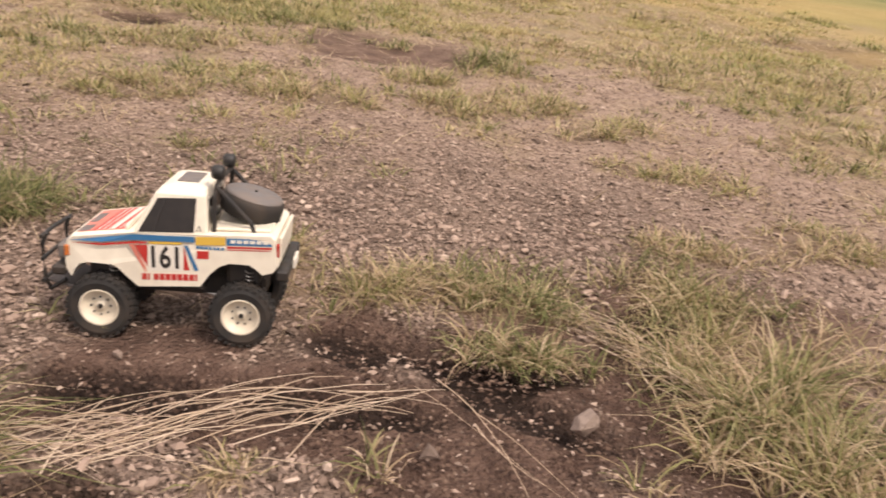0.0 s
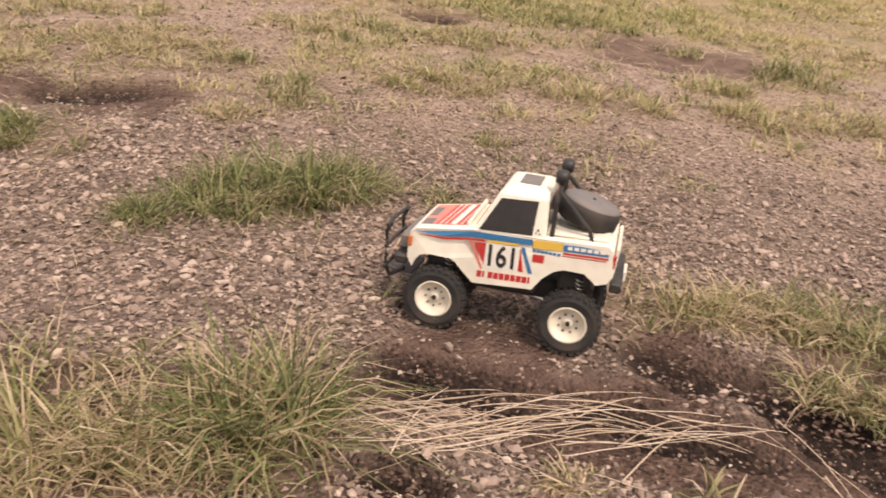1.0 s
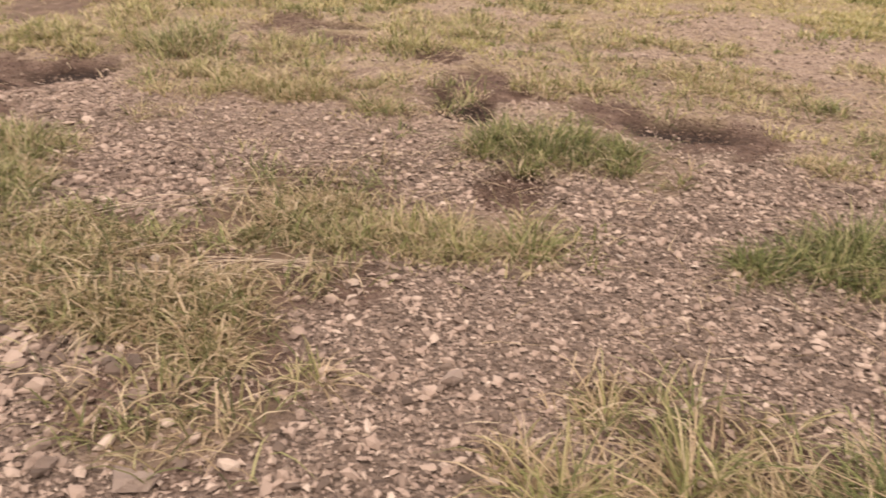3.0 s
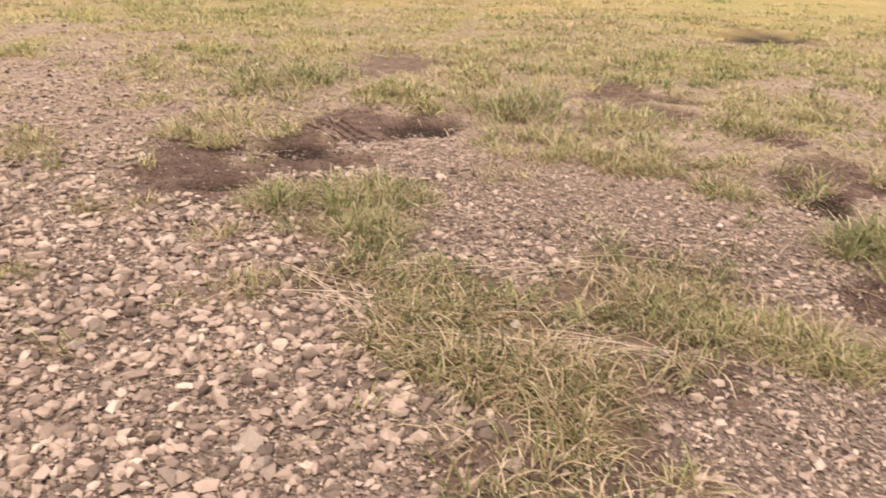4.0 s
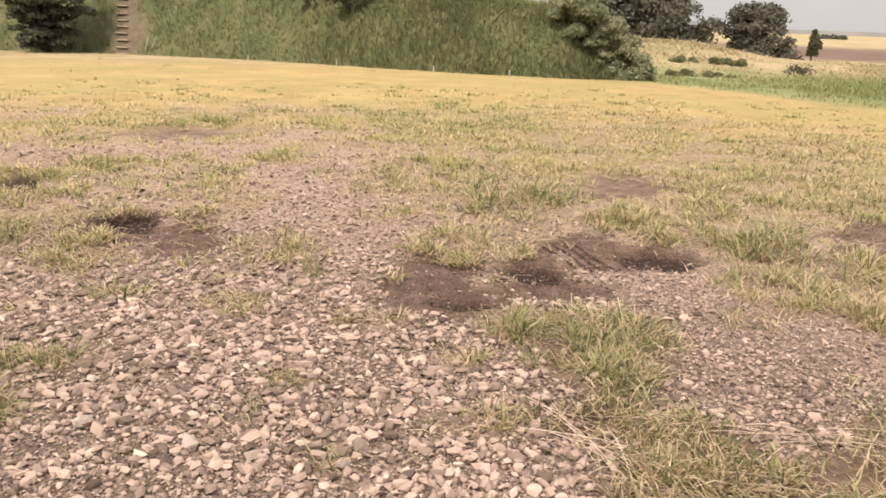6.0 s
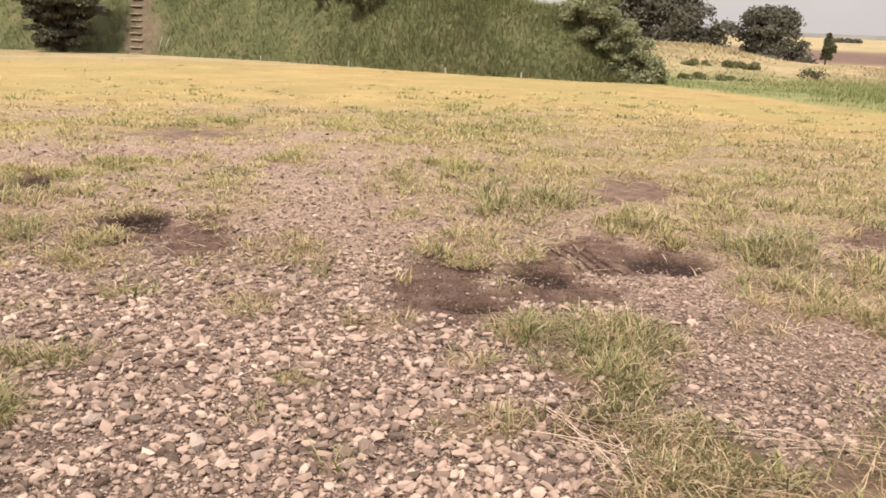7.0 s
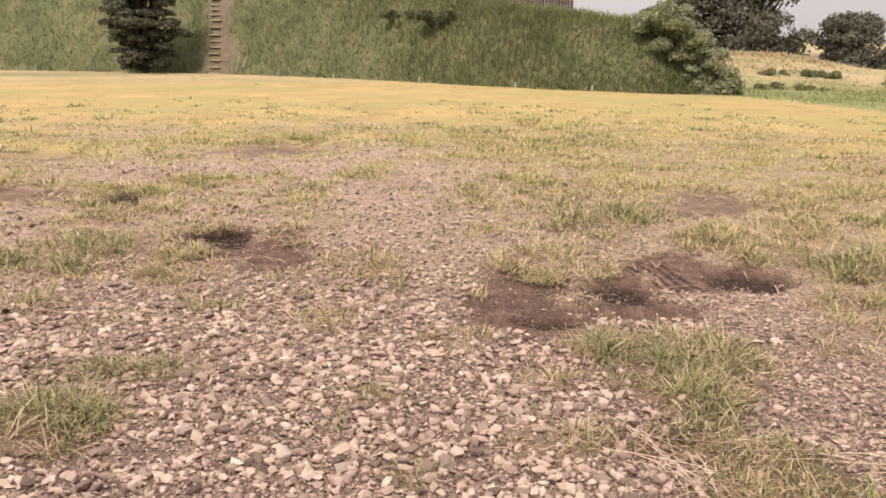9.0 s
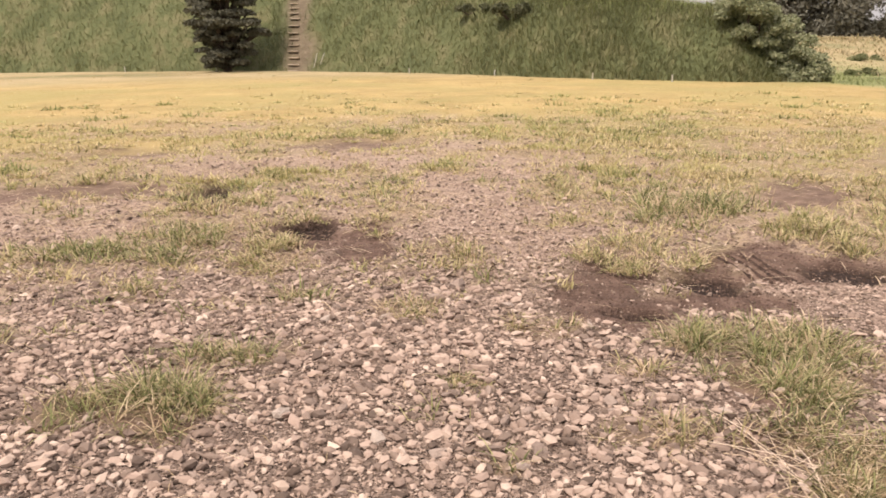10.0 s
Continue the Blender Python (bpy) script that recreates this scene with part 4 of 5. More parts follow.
def large_stones():
    """A few larger stones and clods that stand out of the gravel."""
    r = np.random.default_rng(77)
    for x, y, size in ((-0.90, 1.343, 0.034), (0.37, 1.17, 0.085), (-0.38, 1.24, 0.022), (0.13, 1.07, 0.030), (-1.18, 0.70, 0.040), (-0.94, 1.28, 0.032), (-1.35, 0.16, 0.045), (-1.26, 0.24, 0.050), (-2.07, -0.63, 0.05), (-2.07, -0.29, 0.045), (-2.78, 0.55, 0.035), (-2.29, 0.92, 0.03), (-3.2, -0.55, 0.06), (-3.05, -0.62, 0.05)):
        v, f = stones(np.zeros(1), np.zeros(1), np.ones(1), r, 0.2)
        v -= v.mean(0)
        ob = tagged(new("rock", mesh_from("rock", v, f, STONE_ONE)), "larger angular brown stone lying among gravel", "stone", "larger stones")
        ob.matrix_basis = pose(x, y, float(terrain(x, y)) + 0.16 * size, 0, 0, r.uniform(0, 360)) @ Matrix.Scale(size, 4)


def stone_one_material():
    m = Mat("loose_stone", 0.9, spec=0.25)
    tone = m.ramp(m.chance(), (0.0, (0.13, 0.095, 0.08)), (0.4, (0.24, 0.18, 0.15)), (0.8, (0.36, 0.28, 0.235)), (1.0, (0.5, 0.42, 0.36)))
    return m.colour(m.mix(m.math("MULTIPLY", m.noise(3, 5), 0.5), tone, (0.24, 0.17, 0.125))).bump(m.noise(7, 5), 0.35, 0.1).mat


STONE_ONE = stone_one_material()


def straw_bundle(centre, turn, spread, count, seed, label):
    """Long dry stalks lying in a loose sheaf on the ground."""
    r = np.random.default_rng(seed)
    root = tagged(new("straw_bundle"), label, "straw", "straw on the ground")
    root.location = (*centre, 0)
    for k in range(count):
        bm = bmesh.new()
        a = radians(turn) + r.normal(0, 0.2 if k < count * 0.75 else 0.7)
        u, w = r.uniform(-spread, spread), r.normal(0, 0.022)
        x0 = centre[0] + math.cos(radians(turn)) * u - math.sin(radians(turn)) * w
        y0 = centre[1] + math.sin(radians(turn)) * u + math.cos(radians(turn)) * w
        long, wide, arc, high = r.uniform(0.12, 0.38), r.uniform(0.0007, 0.0015), r.normal(0, 0.007), r.uniform(0.003, 0.026)
        rings = []
        for q in np.linspace(0, 1, 7):
            bend = arc * 4 * q * (1 - q)
            px = x0 + math.cos(a) * long * (q - 0.5) - math.sin(a) * bend
            py = y0 + math.sin(a) * long * (q - 0.5) + math.cos(a) * bend
            pz = float(terrain(px, py)) + 0.002 + high * math.sin(q * math.pi)
            w = wide * (1 - 0.6 * q)
            rings.append([bm.verts.new((px - centre[0] - w * math.sin(a) * math.cos(b), py - centre[1] + w * math.cos(a) * math.cos(b), pz + w * math.sin(b))) for b in (0.5, 2.6, 4.7)])
        for lo, hi in zip(rings, rings[1:]):
            for i in range(3):
                bm.faces.new((lo[i], lo[(i + 1) % 3], hi[(i + 1) % 3], hi[i]))
        part("stalk", bm, DRY_STALK, root)


def stalk_material():
    m = Mat("dry_stalk", 0.6, spec=0.3)
    return m.colour(m.mix(m.math("MULTIPLY", m.noise(60, 4), 0.5), m.ramp(m.chance(), (0.0, (0.44, 0.325, 0.23)), (1.0, (0.78, 0.64, 0.50))), (0.44, 0.32, 0.21))).mat


DRY_STALK = stalk_material()
straw_bundle((-0.17, 1.115), 20, 0.28, 42, 21, "loose sheaf of long pale dry stalks lying on soil")
straw_bundle((-0.30, 1.06), 34, 0.16, 24, 22, "scattered dry stalks beside a grass tuft")
straw_bundle((0.23, 1.12), -55, 0.10, 4, 23, "few single pale stalks on dark soil")
straw_bundle((-1.75, 0.52), 60, 0.26, 40, 24, "dry stalks lying over flattened grass")
straw_bundle((-2.08, 0.62), 72, 0.30, 22, 27, "dry stalks lying across flattened grass")
straw_bundle((-1.98, 0.34), 64, 0.22, 16, 28, "dry stalks lying over low green grass")
straw_bundle((0.55, 1.35), -50, 0.2, 40, 25, "dry stalks lying in rough grass")
straw_bundle((-2.05, 0.2), 20, 0.16, 16, 26, "dry stalks lying at the edge of a grass patch")


# ---- far things ----
def leaf_cloud(blobs, count, size, rng, flat=0.6):
    """Small bent leaves over the outer shells of blobs (x, y, z, radius, squash)."""
    weights = np.array([b[3] ** 2 for b in blobs])
    pick = rng.choice(len(blobs), count, p=weights / weights.sum())
    b = np.array(blobs)[pick]
    d = rng.normal(size=(count, 3))
    d /= np.linalg.norm(d, axis=1)[:, None]
    d[:, 2] = np.where(d[:, 2] < -0.3, -d[:, 2], d[:, 2])
    rad = b[:, 3] * (1 - 0.45 * rng.random(count) ** 2) * (0.85 + 0.35 * rng.random(count))
    p = b[:, :3] + d * rad[:, None] * np.c_[np.ones(count), np.ones(count), b[:, 4]]
    n = d + rng.normal(0, flat, (count, 3))
    n /= np.linalg.norm(n, axis=1)[:, None]
    u = np.cross(n, rng.normal(size=(count, 3)))
    u /= np.linalg.norm(u, axis=1)[:, None]
    w = np.cross(n, u)
    s = (size * rng.uniform(0.6, 1.4, count))[:, None]
    pts = np.stack([p - u * s, p + w * s * 0.5 + n * s * 0.15, p + u * s, p - w * s * 0.5 + n * s * 0.15], 1)
    i = np.arange(count)[:, None] * 4
    return pts.reshape(-1, 3), np.concatenate([i + [0, 1, 2], i + [0, 2, 3]])


def limb(bm, a, b, ra, rb, sides=7):
    a, b = Vector(a), Vector(b)
    turn = (b - a).to_track_quat("Z", "Y").to_matrix()
    rings = []
    for p, r in ((a, ra), (a.lerp(b, 0.5) + turn @ Vector((ra * 0.4, 0, 0)), (ra + rb) / 2), (b, rb)):
        rings.append([bm.verts.new(p + turn @ Vector((r * math.cos(k * 2 * math.pi / sides), r * math.sin(k * 2 * math.pi / sides), 0))) for k in range(sides)])
    for lo, hi in zip(rings, rings[1:]):
        for k in range(sides):
            bm.faces.new((lo[k], lo[(k + 1) % sides], hi[(k + 1) % sides], hi[k]))
    bm.faces.new(rings[-1])


def tree(name, label, category, at, blobs, leaves, size, mat, trunk, seed):
    """A trunk with limbs to each mass of the crown, and a crown of single leaves."""
    root = tagged(new(name), label, category)
    root.location = at
    bm = bmesh.new()
    top = max(b[2] for b in blobs)
    limb(bm, (0, 0, -0.3), (0, 0, top * 0.75), trunk, trunk * 0.35)
    for x, y, z, r, q in blobs:
        limb(bm, (0, 0, max(0.1, z * 0.45)), (x, y, z), trunk * 0.4, trunk * 0.12, 5)
    part("trunk", bm, BARK, root)
    me = mesh_from("crown", *leaf_cloud(blobs, leaves, size, np.random.default_rng(seed)), mat)
    crown = new("crown", me)
    crown.parent = root
    return root


def blob_crown(seed, count, width, depth, low, high, radius):
    r = random.Random(seed)
    out = []
    for k in range(count):
        z = low + (high - low) * r.random() ** 1.35
        taper = 1 - 0.55 * ((z - low) / max(high - low, 0.01)) ** 1.6
        out.append((r.uniform(-width, width) * taper, r.uniform(-depth, depth) * taper, z, radius * r.uniform(0.5, 1.15), 1.0))
    return out


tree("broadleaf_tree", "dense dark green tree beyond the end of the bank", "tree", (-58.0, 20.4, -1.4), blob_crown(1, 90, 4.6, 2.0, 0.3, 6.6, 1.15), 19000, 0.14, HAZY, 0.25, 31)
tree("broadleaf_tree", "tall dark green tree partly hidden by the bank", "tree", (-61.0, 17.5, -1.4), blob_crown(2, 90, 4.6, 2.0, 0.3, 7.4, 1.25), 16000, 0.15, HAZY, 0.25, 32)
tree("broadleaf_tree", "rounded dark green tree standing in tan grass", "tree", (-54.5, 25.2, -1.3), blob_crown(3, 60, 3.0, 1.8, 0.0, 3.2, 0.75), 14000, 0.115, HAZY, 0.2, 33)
tree("slim_tree", "slim small dark tree standing alone in tan grass", "tree", (-46.9, 25.4, -1.1), [(0, 0, 0.5, 0.3, 1.2), (0.05, 0.1, 0.9, 0.36, 1.3), (-0.02, 0.05, 1.35, 0.26, 1.3), (0, 0, 1.7, 0.14, 1.3)], 1600, 0.08, LEAF, 0.06, 34)
def pine_whorls(seed):
    """Flat tiers of boughs round a stem, ragged and a little lopsided, bare near the ground."""
    r = random.Random(seed)
    out = []
    for k in range(13):
        z = 0.35 + 0.27 * k
        reach = (0.62 + 0.16 * k if k < 4 else 1.18 - 0.085 * (k - 4)) * r.uniform(0.85, 1.1)
        turn = r.uniform(0, 6.28)
        for j in range(9):
            a, d = turn + j * 0.698 + r.uniform(-0.25, 0.25), reach * r.uniform(0.35, 1.0)
            out.append((d * math.cos(a) * 0.8, d * math.sin(a), z + r.uniform(-0.2, 0.2) + 0.12 * d, r.uniform(0.2, 0.36), 0.42))
    return out


tree("pine_tree", "dark bushy pine tree at the foot of the bank", "tree", (-23.9, -8.9, -0.5), pine_whorls(6), 42000, 0.05, PINE, 0.13, 35)


def vine_shrub():
    r = random.Random(8)
    blobs = []
    for k in range(190):
        q = r.random()
        side = r.uniform(-1.0, 0.45)
        x, y = -17.2 + r.uniform(-0.8, 0.6) - 0.5 * (1 - q), 4.0 + 1.4 * q + side * 0.5
        z = 1.36 - 1.8 * q ** 1.25 - 0.22 * abs(side) + r.uniform(-0.3, 0.12)
        blobs.append((x + 16.8, y - 4.6, z + 0.4, r.uniform(0.09, 0.24), 0.8))
    root = tagged(new("vine_thicket"), "tangled grey-green vines covering the end of the bank", "shrub")
    root.location = (-16.8, 4.6, -0.4)
    for b in blobs[::5]:
        bm = bmesh.new()
        limb(bm, (b[0] - 0.2, b[1], max(0.0, b[2] - 0.9)), b[:3], 0.03, 0.012, 5)
        part("stem", bm, BARK, root)
    me = mesh_from("foliage", *leaf_cloud(blobs, 52000, 0.033, np.random.default_rng(9), 0.8), VINE)
    new("foliage", me).parent = root


vine_shrub()


def low_shrub(at, wide, high, seed, label, mat=LEAF, count=3200, size=0.035):
    r = random.Random(seed)
    blobs = [(r.uniform(-0.3, 0.3), r.uniform(-wide, wide), high * r.uniform(0.05, 0.5), high * r.uniform(0.35, 0.65), 0.75) for k in range(max(4, int(wide * 14)))]
    root = tagged(new("low_shrub"), label, "shrub", "low shrubs")
    root.location = at
    for b in blobs:
        bm = bmesh.new()
        limb(bm, (b[0] * 0.3, b[1] * 0.5, -0.1), b[:3], 0.02, 0.008, 5)
        part("stem", bm, BARK, root)
    new("foliage", mesh_from("foliage", *leaf_cloud(blobs, count, size, np.random.default_rng(seed)), mat)).parent = root


def on_bank(y, v):
    s = np.linspace(0.3, 1, 3000)
    px, py, pz = bank_point(s, np.full(3000, v))
    k = int(np.argmin(abs(py - y)))
    return float(px[k]), float(py[k]), float(pz[k])


low_shrub(on_bank(-0.5, 0.52), 0.75, 0.34, 41, "low dark shrub growing on the upper bank")
low_shrub(on_bank(-1.5, 0.52), 0.5, 0.24, 42, "low dark shrub growing on the upper bank")
low_shrub((-22.5, 11.6, float(terrain(-22.5, 11.6))), 0.2, 0.5, 43, "small dark bush standing in tan grass", count=350)
low_shrub((-20.0, 7.4, float(terrain(-20.0, 7.4)) - 0.05), 1.3, 0.22, 44, "low green bush beside the bank's end", BANK)
low_shrub((-25.0, 9.6, float(terrain(-25.0, 9.6)) - 0.05), 1.6, 0.28, 45, "low green bush beside the bank's end", BANK)


def wood_material():
    m = Mat("weathered_wood", 0.85, spec=0.3)
    return m.colour(m.mix(m.chance(), m.ramp(m.noise(14, 5), (0.3, (0.24, 0.19, 0.14)), (0.7, (0.36, 0.29, 0.21))), (0.30, 0.24, 0.17))).bump(m.noise(30, 4), 0.4, 0.01).mat


WOOD = wood_material()
DARK_WOOD = Mat("dark_boards", 0.9, spec=0.2)
DARK_WOOD = DARK_WOOD.colour(DARK_WOOD.ramp(DARK_WOOD.noise(3, 5), (0.3, (0.07, 0.05, 0.045)), (0.7, (0.125, 0.095, 0.085)))).mat


def white_paint():
    m = Mat("white_paint", 0.5)
    return m.colour(m.mix(m.math("MULTIPLY", m.noise(18, 5), 0.4), (0.48, 0.45, 0.39), (0.28, 0.25, 0.2))).mat


POST = white_paint()


def block(bm, size, at, turn=None, bevel=0.0):
    """A box with chamfered edges added to bm."""
    made = bmesh.ops.create_cube(bm, size=1)["verts"]
    bmesh.ops.scale(bm, vec=size, verts=made)
    if bevel:
        edges = list({e for v in made for e in v.link_edges})
        made = list({v for f in bmesh.ops.bevel(bm, geom=edges, offset=bevel, segments=1, affect="EDGES")["faces"] for v in f.verts})
    if turn is not None:
        bmesh.ops.rotate(bm, cent=(0, 0, 0), matrix=turn, verts=made)
    bmesh.ops.translate(bm, vec=at, verts=made)


def steps():
    root = tagged(new("log_steps"), "flight of weathered wooden steps up the grassy bank", "steps")
    foot = on_bank(-6.9, 0.0)
    root.location = foot
    for k in range(22):
        v = 0.02 + k * 0.045
        x, y, z = on_bank(-6.9 - 1.05 * v, v)
        bm = bmesh.new()
        block(bm, (0.09, 0.40, 0.04), (0, 0, 0), None, 0.012)
        ob = part("tread", bm, WOOD, root)
        ob.rotation_euler = (0, 0, radians(-28))
        ob.location = (x - foot[0] + 0.07, y - foot[1] + 0.02 * (k % 3), z - foot[2] - 0.004)


steps()
for x, y, tall, lean in ((-24.9, -12.4, 0.36, 3), (-24.3, -9.3, 0.5, -2), (-23.9, -6.0, 0.42, 4), (-21.4, -3.2, 0.31, 0), (-19.7, -1.0, 0.31, -3), (-17.7, 1.05, 0.30, 2), (-16.7, 2.45, 0.3, 1)):
    bm = bmesh.new()
    block(bm, (0.026, 0.026, tall * 0.45 + 0.1), (0, 0, tall * 0.225 - 0.05), None, 0.006)
    post = tagged(part("marker_post", bm, POST), "short white-painted post at the foot of the bank", "post", "marker posts")
    post.matrix_basis = pose(x + 0.25, y, float(terrain(x + 0.25, y)), lean, 0, 10)
bm = bmesh.new()
block(bm, (0.020, 0.020, 0.46), (0, 0, 0.17), None, 0.004)
stake = tagged(part("leaning_stake", bm, POST), "thin pale stake leaning beside the wooden steps", "stake", "stakes")
stake.matrix_basis = pose(*on_bank(-6.25, 0.05), -16, 0, 0)
copy_thing(stake, pose(*on_bank(-6.08, 0.06), -24, 5, 0))


def fence():
    root = tagged(new("board_fence"), "brown fence of upright boards behind the bank", "fence")
    root.location = (-40.2, 3.0, 0)
    r = random.Random(3)
    for k in range(34):
        bm = bmesh.new()
        block(bm, (0.03, 0.135, 4.3), (0, 0, 0.9), None, 0.006)
        ob = part("board", bm, DARK_WOOD, root)
        ob.location = (0.012 * (k % 2), -2.6 + k * 0.15, r.uniform(-0.03, 0.03))
    for z in (1.0, 2.6):
        bm = bmesh.new()
        block(bm, (0.06, 5.2, 0.09), (-0.06, 0, z), None, 0.01)
        part("rail", bm, WOOD, root)


fence()


def tall_grass():
    def keep(x, y):
        r, a = np.hypot(x + 0.6, y + 0.3), np.degrees(np.arctan2(y + 0.3, -x - 0.6))
        return step(17, 26, r) * step(62, 35, r) * step(12, 15, a) * (a < 42) * (0.25 + 0.75 * step(0.38, 0.62, fbm(x, y, 0.4, 3)))

    x, y = scatter(150000, (-62, 3), (-11, 44), keep)
    n = len(x)
    r = np.hypot(x + 0.6, y + 0.3)
    v, f = blades(x, y, terrain(x, y) - 0.04, rng.uniform(0.08, 0.26, n) * (0.5 + fbm(x, y, 0.5, 2)), 0.0016 * r * rng.uniform(0.6, 1.3, n), np.clip(rng.normal(0.9, 0.25, n), 0.05, 1.1), rng, 2)
    tagged(new("tall_dry_grass", mesh_from("tall_dry_grass", v, f, TAN)), "tall tan grass beyond the field", "grass", kind="stuff")

    def wet(x, y):
        r, a = np.hypot(x + 0.6, y + 0.3), np.degrees(np.arctan2(y + 0.3, -x - 0.6))
        edge = np.interp(a, (14, 20, 26, 33), (17.2, 15.8, 13.6, 12.2))
        return step(0.0, 1.6, r - edge) * step(26, 20, r) * step(13, 16, a) * (a < 42) * (0.75 + 0.25 * step(25, 29, a)) * step(0.3, 0.55, fbm(x, y, 0.9, 3))

    x, y = scatter(130000, (-26, 2), (-7, 19), wet)
    n = len(x)
    v, f = blades(x, y, terrain(x, y) - 0.05, rng.uniform(0.05, 0.2, n) * (0.95 + 0.7 * step(13, 17, np.hypot(x + 0.6, y + 0.3)) * step(26, 31, np.degrees(np.arctan2(y + 0.3, -x - 0.6)))), rng.uniform(0.010, 0.022, n), np.clip(rng.normal(0.6, 0.25, n), 0.05, 1.1), rng, 2)
    tagged(new("green_reeds", mesh_from("green_reeds", v, f, REED)), "strip of tall green reeds at the field's edge", "grass", kind="stuff")


tall_grass()


def far_hills():
    n = 90
    a = np.radians(np.linspace(-20, 70, n))
    rise = 3 + 12 * fbm(np.degrees(a), np.zeros(n), 0.11, 4)
    x, y = -2300 * np.cos(a), 2300 * np.sin(a)
    verts = np.concatenate([np.c_[x, y, np.full(n, -40.0)], np.c_[x, y, rise - 14], np.c_[x * 1.2, y * 1.2, np.full(n, -40.0)]])
    i = np.arange(n - 1)
    faces = np.concatenate([np.c_[i, i + 1, i + n + 1, i + n], np.c_[i + n, i + n + 1, i + 2 * n + 1, i + 2 * n]])
    m = Mat("distant_hills", 1.0, spec=0.0)
    # distance haze is put into this grey
    m.colour(m.ramp(m.noise(0.01, 4), (0.3, (0.20, 0.20, 0.19)), (0.7, (0.27, 0.26, 0.24))))
    tagged(new("backdrop_hills", mesh_from("backdrop_hills", verts, faces, m.mat, True)), "hazy low hills on the horizon", "hills", kind="structure")


far_hills()
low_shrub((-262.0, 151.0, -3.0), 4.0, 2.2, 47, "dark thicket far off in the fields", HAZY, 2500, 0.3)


# ---- radio-controlled car ----
def plastic(name, colour, rough=0.4, dirt=0.25, soil=(0.30, 0.21, 0.14)):
    m = Mat(name, rough)
    m.colour(m.mix(m.math("MULTIPLY", m.ramp(m.noise(28, 6), (0.42, (0, 0, 0)), (0.75, (1, 1, 1))), dirt), colour, soil))
    m.rough(m.ramp(m.noise(55, 4), (0.3, (rough * 0.8,) * 3), (0.7, (min(1, rough * 1.35),) * 3)))
    return m.mat


CREAM = plastic("cream_shell", (0.84, 0.77, 0.64), 0.35, 0.22)
BLACK = plastic("black_plastic", (0.018, 0.017, 0.017), 0.5, 0.35, (0.12, 0.085, 0.06))
RUBBER = plastic("tyre_rubber", (0.022, 0.020, 0.019), 0.85, 0.5, (0.11, 0.08, 0.058))
RIM = plastic("cream_rim", (0.78, 0.70, 0.56), 0.45, 0.35)
GLASS = plastic("smoked_window", (0.020, 0.016, 0.014), 0.12, 0.25, (0.07, 0.055, 0.045))
SMOKE = plastic("smoked_windscreen", (0.10, 0.085, 0.07), 0.15, 0.3, (0.2, 0.15, 0.11))
RED = plastic("red_decal", (0.50, 0.030, 0.025), 0.4, 0.12)
PINK = plastic("salmon_decal", (0.66, 0.20, 0.15), 0.4, 0.12)
BLUE = plastic("blue_decal", (0.035, 0.16, 0.34), 0.4, 0.12)
YELLOW = plastic("yellow_decal", (0.72, 0.46, 0.07), 0.4, 0.12)
INK = plastic("black_decal", (0.02, 0.018, 0.016), 0.45, 0.05)
WHITE = plastic("white_decal", (0.82, 0.77, 0.68), 0.4, 0.1)
GREY = plastic("grey_vinyl", (0.15, 0.135, 0.13), 0.6, 0.3)
TAIL = plastic("red_lens", (0.36, 0.02, 0.015), 0.15, 0.1)
AMBER = plastic("amber_lens", (0.55, 0.16, 0.04), 0.2, 0.1)
STEEL = Mat("bare_steel", 0.35, 1.0).colour((0.55, 0.52, 0.48)).mat

car = tagged(new("radio_controlled_car"), "cream toy off-road car with rally decals and muddy tyres", "toy car")
car.matrix_basis = Matrix.Translation(CAR_AT) @ Matrix((CAR_WAY, CAR_LEFT, CAR_UP)).transposed().to_4x4() @ Matrix.Scale(0.955, 4)


def lathe(profile, segs, axis="Y"):
    """A turned shape round the Y axis from (radius, y) rows."""
    bm = bmesh.new()
    rings = []
    for r, h in profile:
        rings.append([bm.verts.new((r * math.cos(k * 2 * math.pi / segs), h, r * math.sin(k * 2 * math.pi / segs))) for k in range(segs)])
    for a, b in zip(rings, rings[1:]):
        for k in range(segs):
            bm.faces.new((a[k], a[(k + 1) % segs], b[(k + 1) % segs], b[k]))
    for ring in (rings[0], rings[-1]):
        if (ring[0].co - ring[segs // 2].co).length > 1e-5:
            bm.faces.new(ring)
    return bm


def solid(points, thick, way):
    """A flat panel: the polygon's points, thickened along way."""
    bm = bmesh.new()
    way = Vector(way).normalized() * thick
    lo = [bm.verts.new(Vector(p) - way * 0.5) for p in points]
    hi = [bm.verts.new(Vector(p) + way * 0.5) for p in points]
    bm.faces.new(lo)
    bm.faces.new(hi)
    for k in range(len(lo)):
        bm.faces.new((lo[k], lo[(k + 1) % len(lo)], hi[(k + 1) % len(lo)], hi[k]))
    return bm


